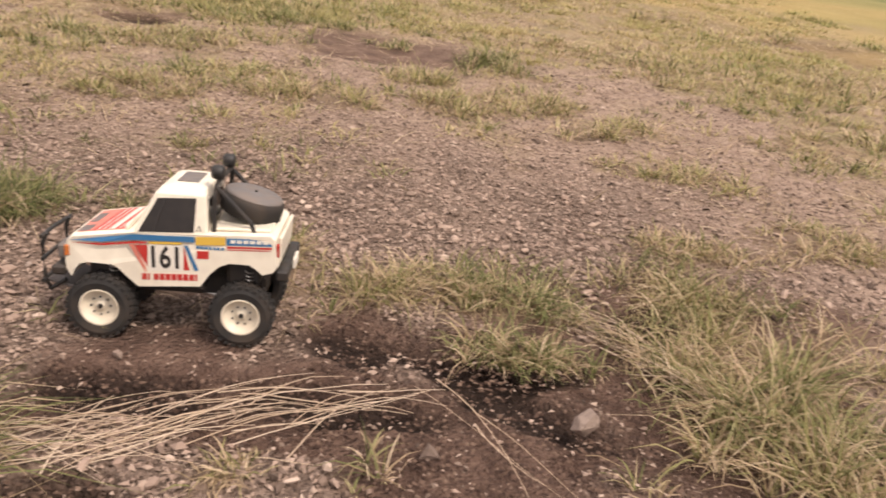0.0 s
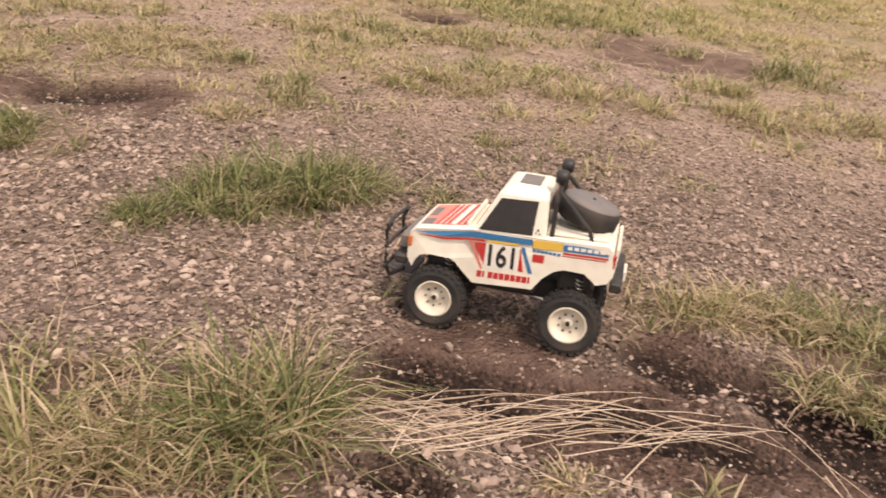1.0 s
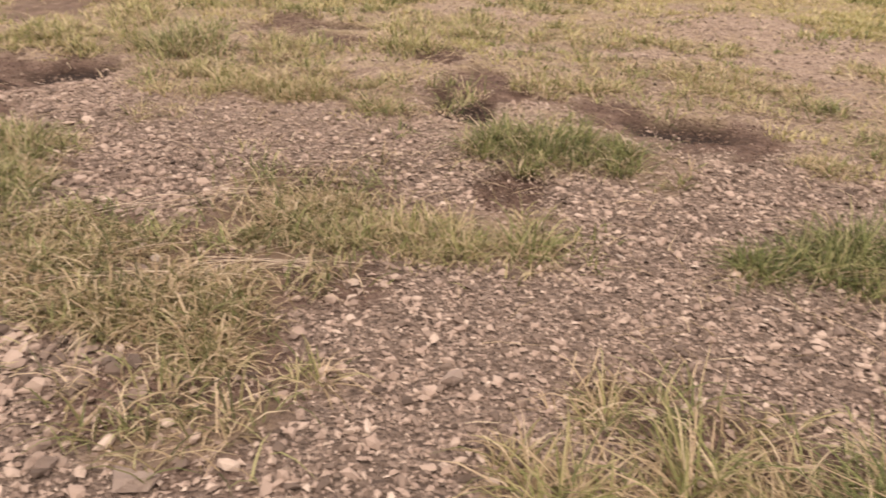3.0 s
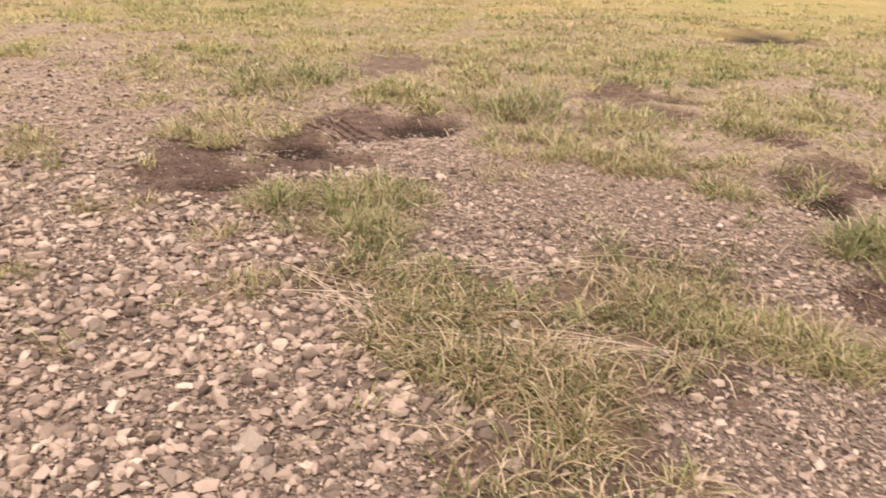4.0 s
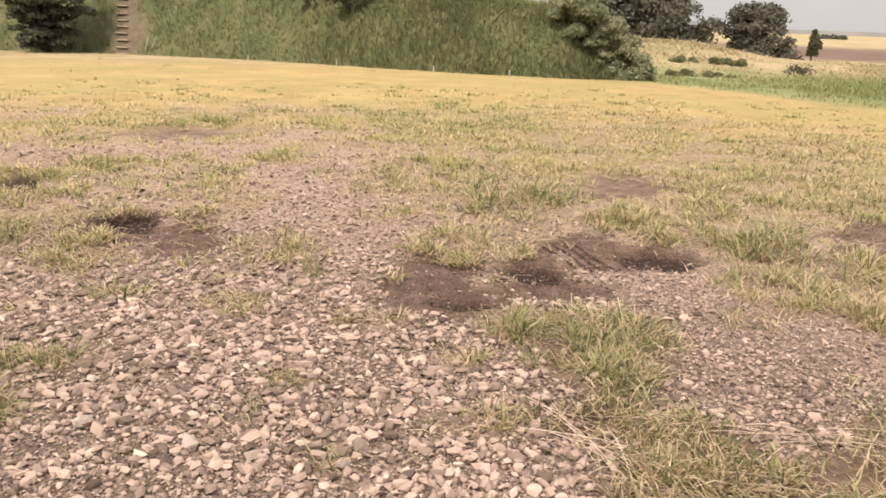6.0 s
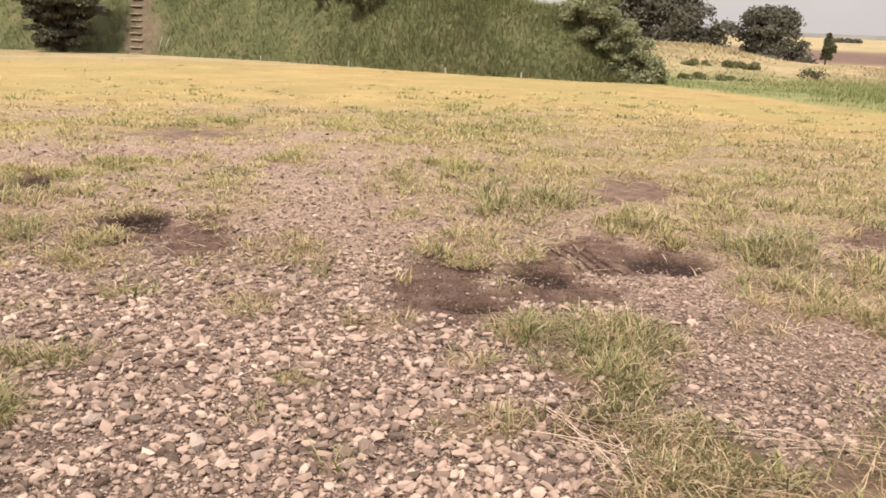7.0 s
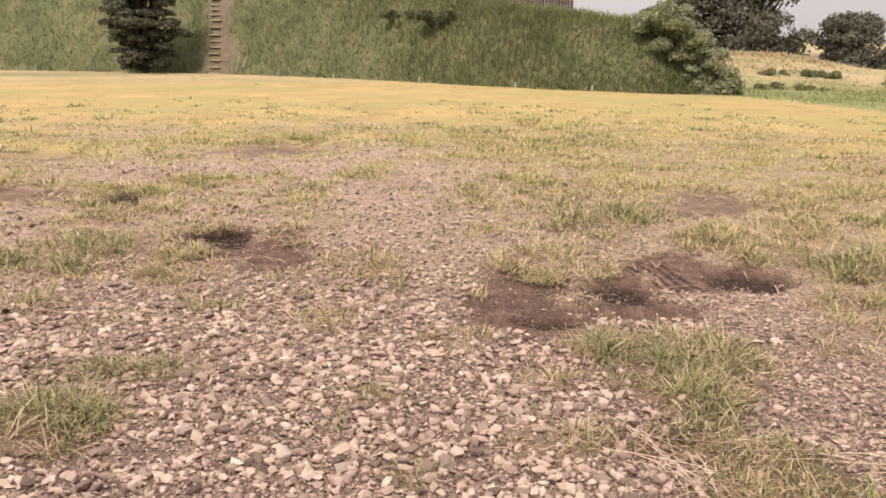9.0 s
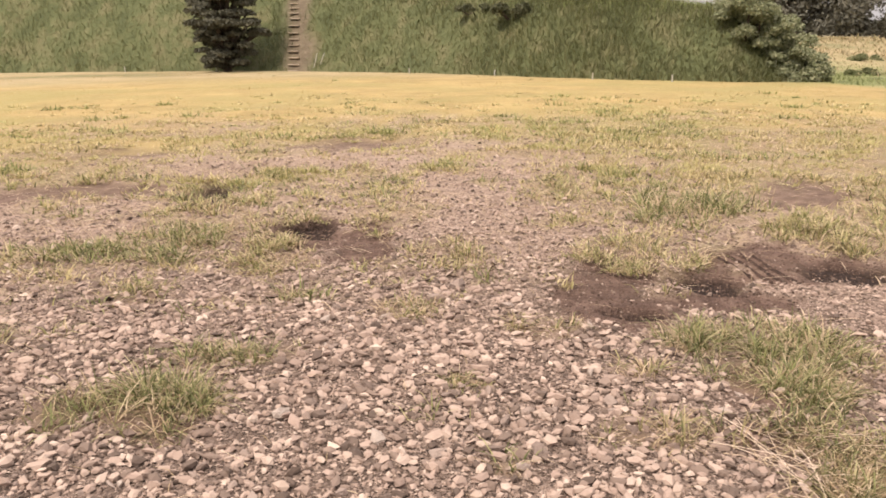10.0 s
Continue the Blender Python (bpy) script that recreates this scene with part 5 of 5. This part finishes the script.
def tube(points, radius, sides=8):
    bm = bmesh.new()
    pts = [Vector(p) for p in points]
    rings = []
    for i, p in enumerate(pts):
        d = (pts[min(i + 1, len(pts) - 1)] - pts[max(i - 1, 0)]).normalized()
        turn = d.to_track_quat("Z", "Y").to_matrix()
        rings.append([bm.verts.new(p + turn @ Vector((radius * math.cos(k * 2 * math.pi / sides), radius * math.sin(k * 2 * math.pi / sides), 0))) for k in range(sides)])
    for a, b in zip(rings, rings[1:]):
        for k in range(sides):
            bm.faces.new((a[k], a[(k + 1) % sides], b[(k + 1) % sides], b[k]))
    bm.faces.new(rings[0])
    bm.faces.new(rings[-1])
    return bm


HALF = 0.087
LOWER = [(0.176, 0.103), (0.186, 0.118), (0.187, 0.150), (0.182, 0.168), (0.172, 0.176), (0.066, 0.194), (-0.056, 0.199), (-0.166, 0.205), (-0.174, 0.198),
         (-0.179, 0.150), (-0.172, 0.139), (-0.152, 0.133), (-0.142, 0.142), (-0.130, 0.150), (-0.095, 0.150), (-0.078, 0.143), (-0.062, 0.128), (-0.046, 0.104),
         (0.060, 0.096), (0.080, 0.114), (0.094, 0.128), (0.106, 0.133), (0.146, 0.133), (0.160, 0.128), (0.168, 0.118)]


def hull():
    """The lower shell: the side outline, drawn in towards the nose and along the shoulders."""
    bm = bmesh.new()
    rows = [(-HALF, 1), (-HALF + 0.008, 0), (0, 0), (HALF - 0.008, 0), (HALF, 1)]
    rings = []
    for y, edge in rows:
        ring = []
        for x, z in LOWER:
            yy = y * (1 - 0.10 * max(0.0, (x - 0.10) / 0.087) ** 2)
            up = 0.003 * (1 - edge) if z > 0.17 else 0.0
            ring.append(bm.verts.new((x - 0.002 * edge * (1 if x > 0.17 else -1 if x < -0.165 else 0), yy, z + up)))
        rings.append(ring)
    n = len(LOWER)
    for a, b in zip(rings, rings[1:]):
        for k in range(n):
            bm.faces.new((a[k], a[(k + 1) % n], b[(k + 1) % n], b[k]))
    bm.faces.new(rings[0])
    bm.faces.new(rings[-1])
    return bm


body = part("body", hull(), CREAM, car)


def side_y(z):
    """Half width of the cabin at a height."""
    return 0.0865 - 0.017 * max(0.0, (z - 0.192) / 0.082)


def cabin():
    bm = bmesh.new()
    rows = [(0.192, 0.070, -0.058), (0.262, 0.034, -0.052), (0.272, 0.026, -0.050), (0.276, 0.012, -0.042)]
    rings = []
    for z, f, r in rows:
        w = side_y(z) if z < 0.27 else 0.062 if z < 0.274 else 0.050
        rings.append([bm.verts.new(p) for p in ((f, -w + 0.004, z), (f - 0.004, -w, z), (r + 0.004, -w, z), (r, -w + 0.004, z), (r, w - 0.004, z), (r + 0.004, w, z), (f - 0.004, w, z), (f, w - 0.004, z))])
    for a, b in zip(rings, rings[1:]):
        for k in range(8):
            bm.faces.new((a[k], a[(k + 1) % 8], b[(k + 1) % 8], b[k]))
    bm.faces.new(rings[0])
    bm.faces.new(rings[-1])
    return bm


cab = part("cabin", cabin(), CREAM, car)
for sign in (1, -1):
    glass = [(x, sign * (side_y(z) + 0.0002), z) for x, z in ((0.059, 0.1955), (0.0285, 0.2545), (-0.036, 0.2585), (-0.034, 0.2005))]
    side = part("side_window", solid(glass, 0.0016, (0, sign, 0.2)), GLASS, cab, "black smoked side window")
    bar = [(x, sign * (side_y(z) + 0.0016), z) for x, z in ((0.0345, 0.197), (0.0165, 0.2555), (0.0145, 0.2556), (0.0325, 0.1972))]
    part("window_bar", solid(bar, 0.001, (0, sign, 0.2)), BLACK, side)
front = [(0.0700 - 0.0360 * (z - 0.192) / 0.07 + 0.0004, y, z) for y, z in ((-0.070, 0.199), (0.070, 0.199), (0.060, 0.258), (-0.060, 0.258))]
part("windscreen", solid(front, 0.0016, (0.9, 0, 0.45)), SMOKE, cab, "greyish smoked windscreen")
back = [(-0.0583 + 0.006 * (z - 0.192) / 0.07, y, z) for y, z in ((-0.062, 0.212), (0.062, 0.212), (0.055, 0.254), (-0.055, 0.254))]
part("rear_window", solid(back, 0.0016, (-1, 0, 0.08)), GLASS, cab, "black smoked rear window")
part("roof_hatch", solid([(x, y, 0.2768) for x, y in ((0.006, 0.034), (0.006, -0.034), (-0.030, -0.034), (-0.030, 0.034))], 0.0016, (0, 0, 1)), GREY, cab, "grey sunroof panel")
bm = bmesh.new()
block(bm, (0.006, 0.160, 0.010), (0.079, 0, 0.1995), None, 0.002)
part("cowl", bm, CREAM, body)
bm = bmesh.new()
block(bm, (0.098, 0.150, 0.006), (-0.114, 0, 0.2085), Euler((0, radians(2), 0)).to_matrix(), 0.002)
part("bed_cover", bm, CREAM, body)
bm = bmesh.new()
block(bm, (0.006, 0.150, 0.050), (-0.1785, 0, 0.176), Euler((0, radians(-4), 0)).to_matrix(), 0.002)
part("tailgate", bm, CREAM, body)


# decals, each a thin raised film on the shell
def on_side(rows, mat, sign=1, lift=0.0004, name="decal", label=""):
    pts = []
    for x, z in rows:
        w = HALF * (1 - 0.10 * max(0.0, (x - 0.10) / 0.087) ** 2) if z < 0.1985 else side_y(z)
        pts.append((x, sign * (w + lift), z))
    return part(name, solid(pts, 0.0005, (0, sign, 0)), mat, body, label)


for sign in (1, -1):
    on_side([(0.174, 0.1700), (0.066, 0.1905), (-0.036, 0.1945), (-0.036, 0.1840), (0.066, 0.1805), (0.120, 0.1725)], BLUE, sign, label="blue stripe along the door")
    on_side([(0.172, 0.1655), (0.120, 0.1700), (0.066, 0.1780), (0.045, 0.1790), (0.045, 0.1755), (0.066, 0.1745), (0.120, 0.1665)], RED, sign)
    on_side([(0.074, 0.172), (0.066, 0.173), (0.046, 0.131), (0.046, 0.122)], PINK, sign, label="salmon slanted stripe")
    on_side([(0.064, 0.1715), (0.0435, 0.1735), (0.0435, 0.134)], RED, sign, label="red triangle beside the number")
    on_side([(0.0425, 0.1735), (-0.0160, 0.1765), (-0.0160, 0.1300), (0.0425, 0.1265)], WHITE, sign, name="number_plate", label="cream race number panel")
    on_side([(0.040, 0.1795), (-0.014, 0.1825), (-0.014, 0.1785), (0.040, 0.1755)], YELLOW, sign)
    on_side([(-0.018, 0.1745), (-0.018, 0.1325), (-0.0275, 0.1330)], RED, sign)
    on_side([(-0.0185, 0.1775), (-0.0245, 0.1780), (-0.0435, 0.1335), (-0.0365, 0.1330)], BLUE, sign, 0.0009)
    on_side([(-0.038, 0.1945), (-0.088, 0.1975), (-0.088, 0.1830), (-0.038, 0.1800)], YELLOW, sign, label="yellow sponsor sticker")
    on_side([(-0.090, 0.1955), (-0.166, 0.1990), (-0.167, 0.1870), (-0.090, 0.1835)], BLUE, sign, label="blue sponsor sticker")
    on_side([(-0.090, 0.1815), (-0.167, 0.1850), (-0.167, 0.1815), (-0.090, 0.1780)], RED, sign)
    on_side([(-0.090, 0.1760), (-0.164, 0.1795), (-0.164, 0.1780), (-0.090, 0.1745)], RED, sign)
    on_side([(-0.040, 0.1690), (-0.060, 0.1700), (-0.060, 0.1560), (-0.040, 0.1550)], RED, sign)
    for k in range(10):
        x = 0.053 - k * 0.0100
        z = 0.1085 + k * 0.0005
        wide = 0.0035 if k in (1, 9) else 0.0082
        rows = [(x, z + 0.0125), (x - wide, z + 0.0130), (x - wide, z + 0.0015), (x, z + 0.0010)]
        on_side(rows, RED, sign, name="letter_bar")
    for k in range(6):
        x = -0.097 - k * 0.0110
        on_side([(x, 0.1935 + k * 0.0005), (x - 0.0080, 0.1938 + k * 0.0005), (x - 0.0080, 0.1880 + k * 0.0005), (x, 0.1877 + k * 0.0005)], WHITE, sign, 0.0008, name="letter_bar")
    for k in range(7):
        x = -0.039 - k * 0.007
        on_side([(x, 0.1780), (x - 0.0052, 0.1782), (x - 0.0052, 0.1735), (x, 0.1733)], BLUE, sign, name="letter_bar")
    on_side([(-0.0425, 0.214), (-0.0400, 0.209), (-0.0450, 0.209)], INK, sign, name="emblem")
    on_side([(-0.0455, 0.208), (-0.0435, 0.204), (-0.0475, 0.204)], INK, sign, name="emblem")
    on_side([(-0.0395, 0.208), (-0.0375, 0.204), (-0.0415, 0.204)], INK, sign, name="emblem")

    text = bpy.data.curves.new("race_number", "FONT")
    text.body, text.size, text.align_x, text.align_y = "161", 0.054, "CENTER", "CENTER"
    text.offset, text.extrude = 0.0012, 0.0003
    holder = bpy.data.objects.new("text", text)
    scene.collection.objects.link(holder)
    bpy.context.view_layer.update()
    me = bpy.data.meshes.new_from_object(holder)
    bpy.data.objects.remove(holder)
    me.materials.clear()
    me.materials.append(INK)
    digits = new("race_number", me)
    digits.parent = body
    tagged(digits, "black race number 161")
    flip = pose(0, 0, 0, 90, 0, 180) if sign > 0 else pose(0, 0, 0, 90, 0, 0)
    digits.matrix_basis = pose(0.0135, sign * (HALF + 0.0012), 0.1515) @ pose(0, 0, 0, 0, 1.5 * sign, 0) @ flip @ Matrix.Diagonal((0.74, 1.0, 1, 1))

    bm = bmesh.new()
    block(bm, (0.010, 0.010, 0.024), (-0.1745, sign * 0.0795, 0.178), None, 0.002)
    part("tail_lamp", bm, TAIL, body, "red tail lamp")
    bm = bmesh.new()
    block(bm, (0.010, 0.022, 0.020), (0.183, sign * 0.060, 0.148), None, 0.003)
    part("headlamp", bm, SMOKE, body, "dark headlamp")
    bm = bmesh.new()
    block(bm, (0.009, 0.006, 0.020), (0.181, sign * 0.0785, 0.150), None, 0.002)
    part("turn_lamp", bm, AMBER, body, "amber turn lamp")

# bonnet stripes
def on_bonnet(rows, mat, lift=0.0004):
    pts = [(x, y, 0.176 + 0.003 + (0.172 - x) * 0.1698 + lift) for x, y in rows]
    return part("decal", solid(pts, 0.0005, (0.16, 0, 1)), mat, body)


on_bonnet([(0.168, 0.066), (0.088, 0.072), (0.088, -0.072), (0.168, -0.066)], PINK)
for k in range(6):
    x = 0.140 - k * 0.0095
    on_bonnet([(x, 0.067), (x - 0.0062, 0.067), (x - 0.016, -0.067), (x - 0.0098, -0.067)], RED if k != 3 else WHITE, 0.0009)
    on_bonnet([(x - 0.0064, 0.067), (x - 0.0080, 0.067), (x - 0.0178, -0.067), (x - 0.0162, -0.067)], WHITE, 0.0009)
on_bonnet([(0.167, 0.064), (0.147, 0.065), (0.147, 0.030), (0.167, 0.030)], GREY, 0.0009)
on_bonnet([(0.166, 0.010), (0.152, 0.010), (0.150, -0.045), (0.166, -0.045)], GREY, 0.0009)

# chassis and running gear
bm = bmesh.new()
block(bm, (0.300, 0.070, 0.040), (0.0, 0, 0.088), None, 0.006)
block(bm, (0.110, 0.150, 0.012), (0.005, 0, 0.097), None, 0.003)
block(bm, (0.060, 0.120, 0.040), (0.122, 0, 0.112), None, 0.006)
block(bm, (0.060, 0.120, 0.040), (-0.115, 0, 0.122), None, 0.006)
chassis = part("chassis", bm, BLACK, car)
for x, r in ((0.1235, 0.012), (-0.118, 0.015)):
    bm = lathe([(0.0, -0.075), (0.007, -0.075), (0.007, -0.02), (r, -0.012), (r, 0.012), (0.007, 0.02), (0.007, 0.075), (0.0, 0.075)], 14)
    bmesh.ops.translate(bm, vec=(x, 0, 0.056), verts=bm.verts)
    part("axle", bm, BLACK, chassis, smooth=True)
for x in (0.108, -0.128):
    for sign in (1, -1):
        shock = part("shock_absorber", tube([(x, sign * 0.060, 0.060), (x + 0.004, sign * 0.058, 0.138)], 0.0042), BLACK, chassis)
        coil = [(x + 0.004 * q / 54, sign * 0.059 + 0.0066 * math.cos(q * 0.8), 0.085 + 0.0009 * q) if q % 1 == 0 else None for q in range(54)]
        coil = [(px + 0.0066 * math.sin(i * 0.8), py, pz) for i, (px, py, pz) in enumerate(coil)]
        part("spring", tube(coil, 0.0013, 5), STEEL, shock, "bright coil spring")
for sign in (1, -1):
    part("suspension_arm", tube([(-0.118, sign * 0.035, 0.058), (-0.02, sign * 0.025, 0.075)], 0.0045), STEEL, chassis)

# wheels
tyre_bm = lathe([(0.034, -0.020), (0.046, -0.0225), (0.0525, -0.020), (0.0540, -0.012), (0.0540, 0.012), (0.0525, 0.020), (0.046, 0.0225), (0.034, 0.020), (0.032, 0.0), (0.034, -0.020)], 40)
tread_bm = bmesh.new()
for k in range(26):
    for row, (y, dy) in enumerate(((-0.0155, 0.011), (0.0, 0.010), (0.0155, 0.011))):
        a = (k + 0.5 * (row % 2)) * 2 * math.pi / 26
        block(tread_bm, (0.0042, dy, 0.0075), (0.0548 * math.cos(a), y, 0.0548 * math.sin(a)), Matrix.Rotation(-a, 3, "Y"))
rim_bm = lathe([(0.0, 0.010), (0.0075, 0.010), (0.0085, 0.006), (0.020, 0.008), (0.028, 0.0125), (0.030, 0.0195), (0.0335, 0.0205), (0.0345, 0.0185), (0.0345, -0.019), (0.0, -0.019)], 36)
wheel = part("wheel", rim_bm, RIM, car, "cream moulded wheel with dark bolt holes", True)
part("tyre", tyre_bm, RUBBER, wheel, "muddy black rubber tyre")
tagged(part("tread", tread_bm, RUBBER, wheel, "rows of square rubber tread lugs"), kind="stuff")
part("hub_nut", lathe([(0.0, 0.0145), (0.0042, 0.0145), (0.0048, 0.0085), (0.0, 0.0085)], 6), BLACK, wheel)
for k in range(8):
    a = k * math.pi / 4
    bm = lathe([(0.0, 0.0100), (0.0018, 0.0100), (0.0018, 0.0062), (0.0, 0.0062)], 8)
    bmesh.ops.translate(bm, vec=(0.0165 * math.cos(a), 0, 0.0165 * math.sin(a)), verts=bm.verts)
    part("bolt_hole", bm, BLACK, wheel)
spots = [(0.1235, 1), (-0.118, 1), (0.1235, -1), (-0.118, -1)]
for k, (x, sign) in enumerate(spots):
    m = pose(x, sign * 0.0805, 0.056, 0, 23 * k, 0 if sign > 0 else 180)
    if k == 0:
        wheel.matrix_basis = m
    else:
        copy_thing(wheel, m).parent = car

# bumpers and bull bar
bm = bmesh.new()
block(bm, (0.020, 0.176, 0.018), (-0.186, 0, 0.134), None, 0.003)
part("rear_bumper", bm, BLACK, car)
bm = bmesh.new()
block(bm, (0.005, 0.050, 0.018), (-0.1985, 0.0, 0.136), None, 0.001)
part("bumper_plate", bm, WHITE, car, "pale plate on the rear bumper")
bm = bmesh.new()
block(bm, (0.024, 0.160, 0.018), (0.197, 0, 0.112), None, 0.004)
part("front_bumper", bm, BLACK, car)
bm = bmesh.new()
block(bm, (0.020, 0.120, 0.026), (0.195, 0, 0.140), None, 0.003)
part("grille", bm, GREY, car, "grey front grille")
for sign in (1, -1):
    part("bull_bar_hoop", tube([(0.195, sign * 0.052, 0.086), (0.222, sign * 0.052, 0.066), (0.231, sign * 0.052, 0.085), (0.233, sign * 0.052, 0.150), (0.226, sign * 0.050, 0.168)], 0.0042), BLACK, car)
for z in (0.085, 0.125, 0.166):
    part("bull_bar_rail", tube([(0.229, -0.066, z), (0.232, 0, z), (0.229, 0.066, z)], 0.0035), BLACK, car)
bm = bmesh.new()
block(bm, (0.050, 0.100, 0.006), (0.205, 0, 0.076), Euler((0, radians(-14), 0)).to_matrix(), 0.002)
part("skid_plate", bm, GREY, car)

# roll bar, lamps and spare wheel
for sign in (1, -1):
    part("roll_bar_post", tube([(-0.066, sign * 0.074, 0.200), (-0.066, sign * 0.072, 0.262), (-0.068, sign * 0.066, 0.281), (-0.068, sign * 0.050, 0.286)], 0.0042), BLACK, car)
    part("roll_bar_brace", tube([(-0.068, sign * 0.068, 0.280), (-0.128, sign * 0.072, 0.222), (-0.136, sign * 0.073, 0.202)], 0.0040), BLACK, car)
    bm = lathe([(0.0, -0.010), (0.010, -0.010), (0.0125, -0.006), (0.0125, 0.008), (0.009, 0.011), (0.0, 0.011)], 18)
    bmesh.ops.rotate(bm, cent=(0, 0, 0), matrix=Matrix.Rotation(radians(90), 3, "Z"), verts=bm.verts)
    lamp = part("spot_lamp", bm, BLACK, car, "round black lamp cover", True)
    lamp.location = (-0.066, sign * 0.047, 0.301)
    part("stem", tube([(0, 0, -0.020), (0, 0, -0.008)], 0.003), BLACK, lamp)
part("roll_bar_cross", tube([(-0.068, -0.052, 0.286), (-0.068, 0.052, 0.286)], 0.0042), BLACK, car)
bm = lathe([(0.0, -0.020), (0.050, -0.020), (0.055, -0.016), (0.056, 0.006), (0.053, 0.015), (0.048, 0.018), (0.0, 0.020)], 40)
spare = part("spare_wheel", bm, RUBBER, car, "spare wheel under a grey cover", True)
spare.matrix_basis = pose(-0.118, 0, 0.237, 0, 0, 0) @ pose(0, 0, 0, 0, -14, 0) @ pose(0, 0, 0, 90, 0, 0)
bm = lathe([(0.0, 0.0232), (0.046, 0.0212), (0.0515, 0.0180), (0.0520, 0.0150), (0.0, 0.0150)], 40)
part("cover", bm, GREY, spare, "grey vinyl wheel cover", True)
part("centre_pin", lathe([(0.0, 0.0255), (0.0022, 0.0255), (0.0025, 0.022), (0.0, 0.022)], 8), BLACK, spare)

loose_stones()
large_stones()


def tyre_marks():
    """Short raised ribs of pressed soil left by a wheel, painted dark for groove shade."""
    m = Mat("groove_shade_soil", 0.95, spec=0.2)
    m.colour(m.ramp(m.noise(30, 5), (0.3, (0.035, 0.022, 0.017)), (0.7, (0.08, 0.051, 0.039)))).bump(m.noise(90, 4), 0.5, 0.004)
    for k in range(4):
        x, y = -3.46 + 0.010 * k, 0.44 + 0.045 * k
        bm = bmesh.new()
        rings = []
        for q in np.linspace(0, 1, 7):
            px, py = x + 0.34 * (q - 0.5) + 0.008 * math.sin(q * 9 + k), y + 0.08 * (q - 0.5)
            z, w = float(terrain(px, py)) - 0.024, 0.0075 * math.sin(0.3 + q * 2.5)
            rings.append([bm.verts.new((px - 0.4 * d * w, py + d * w, z + (0.018 if d == 0 else 0))) for d in (-1, 0, 1)])
        for lo, hi in zip(rings, rings[1:]):
            for i in range(2):
                bm.faces.new((lo[i], lo[i + 1], hi[i + 1], hi[i]))
        part("soil_rib", bm, m.mat, ground, smooth=True)


tyre_marks()
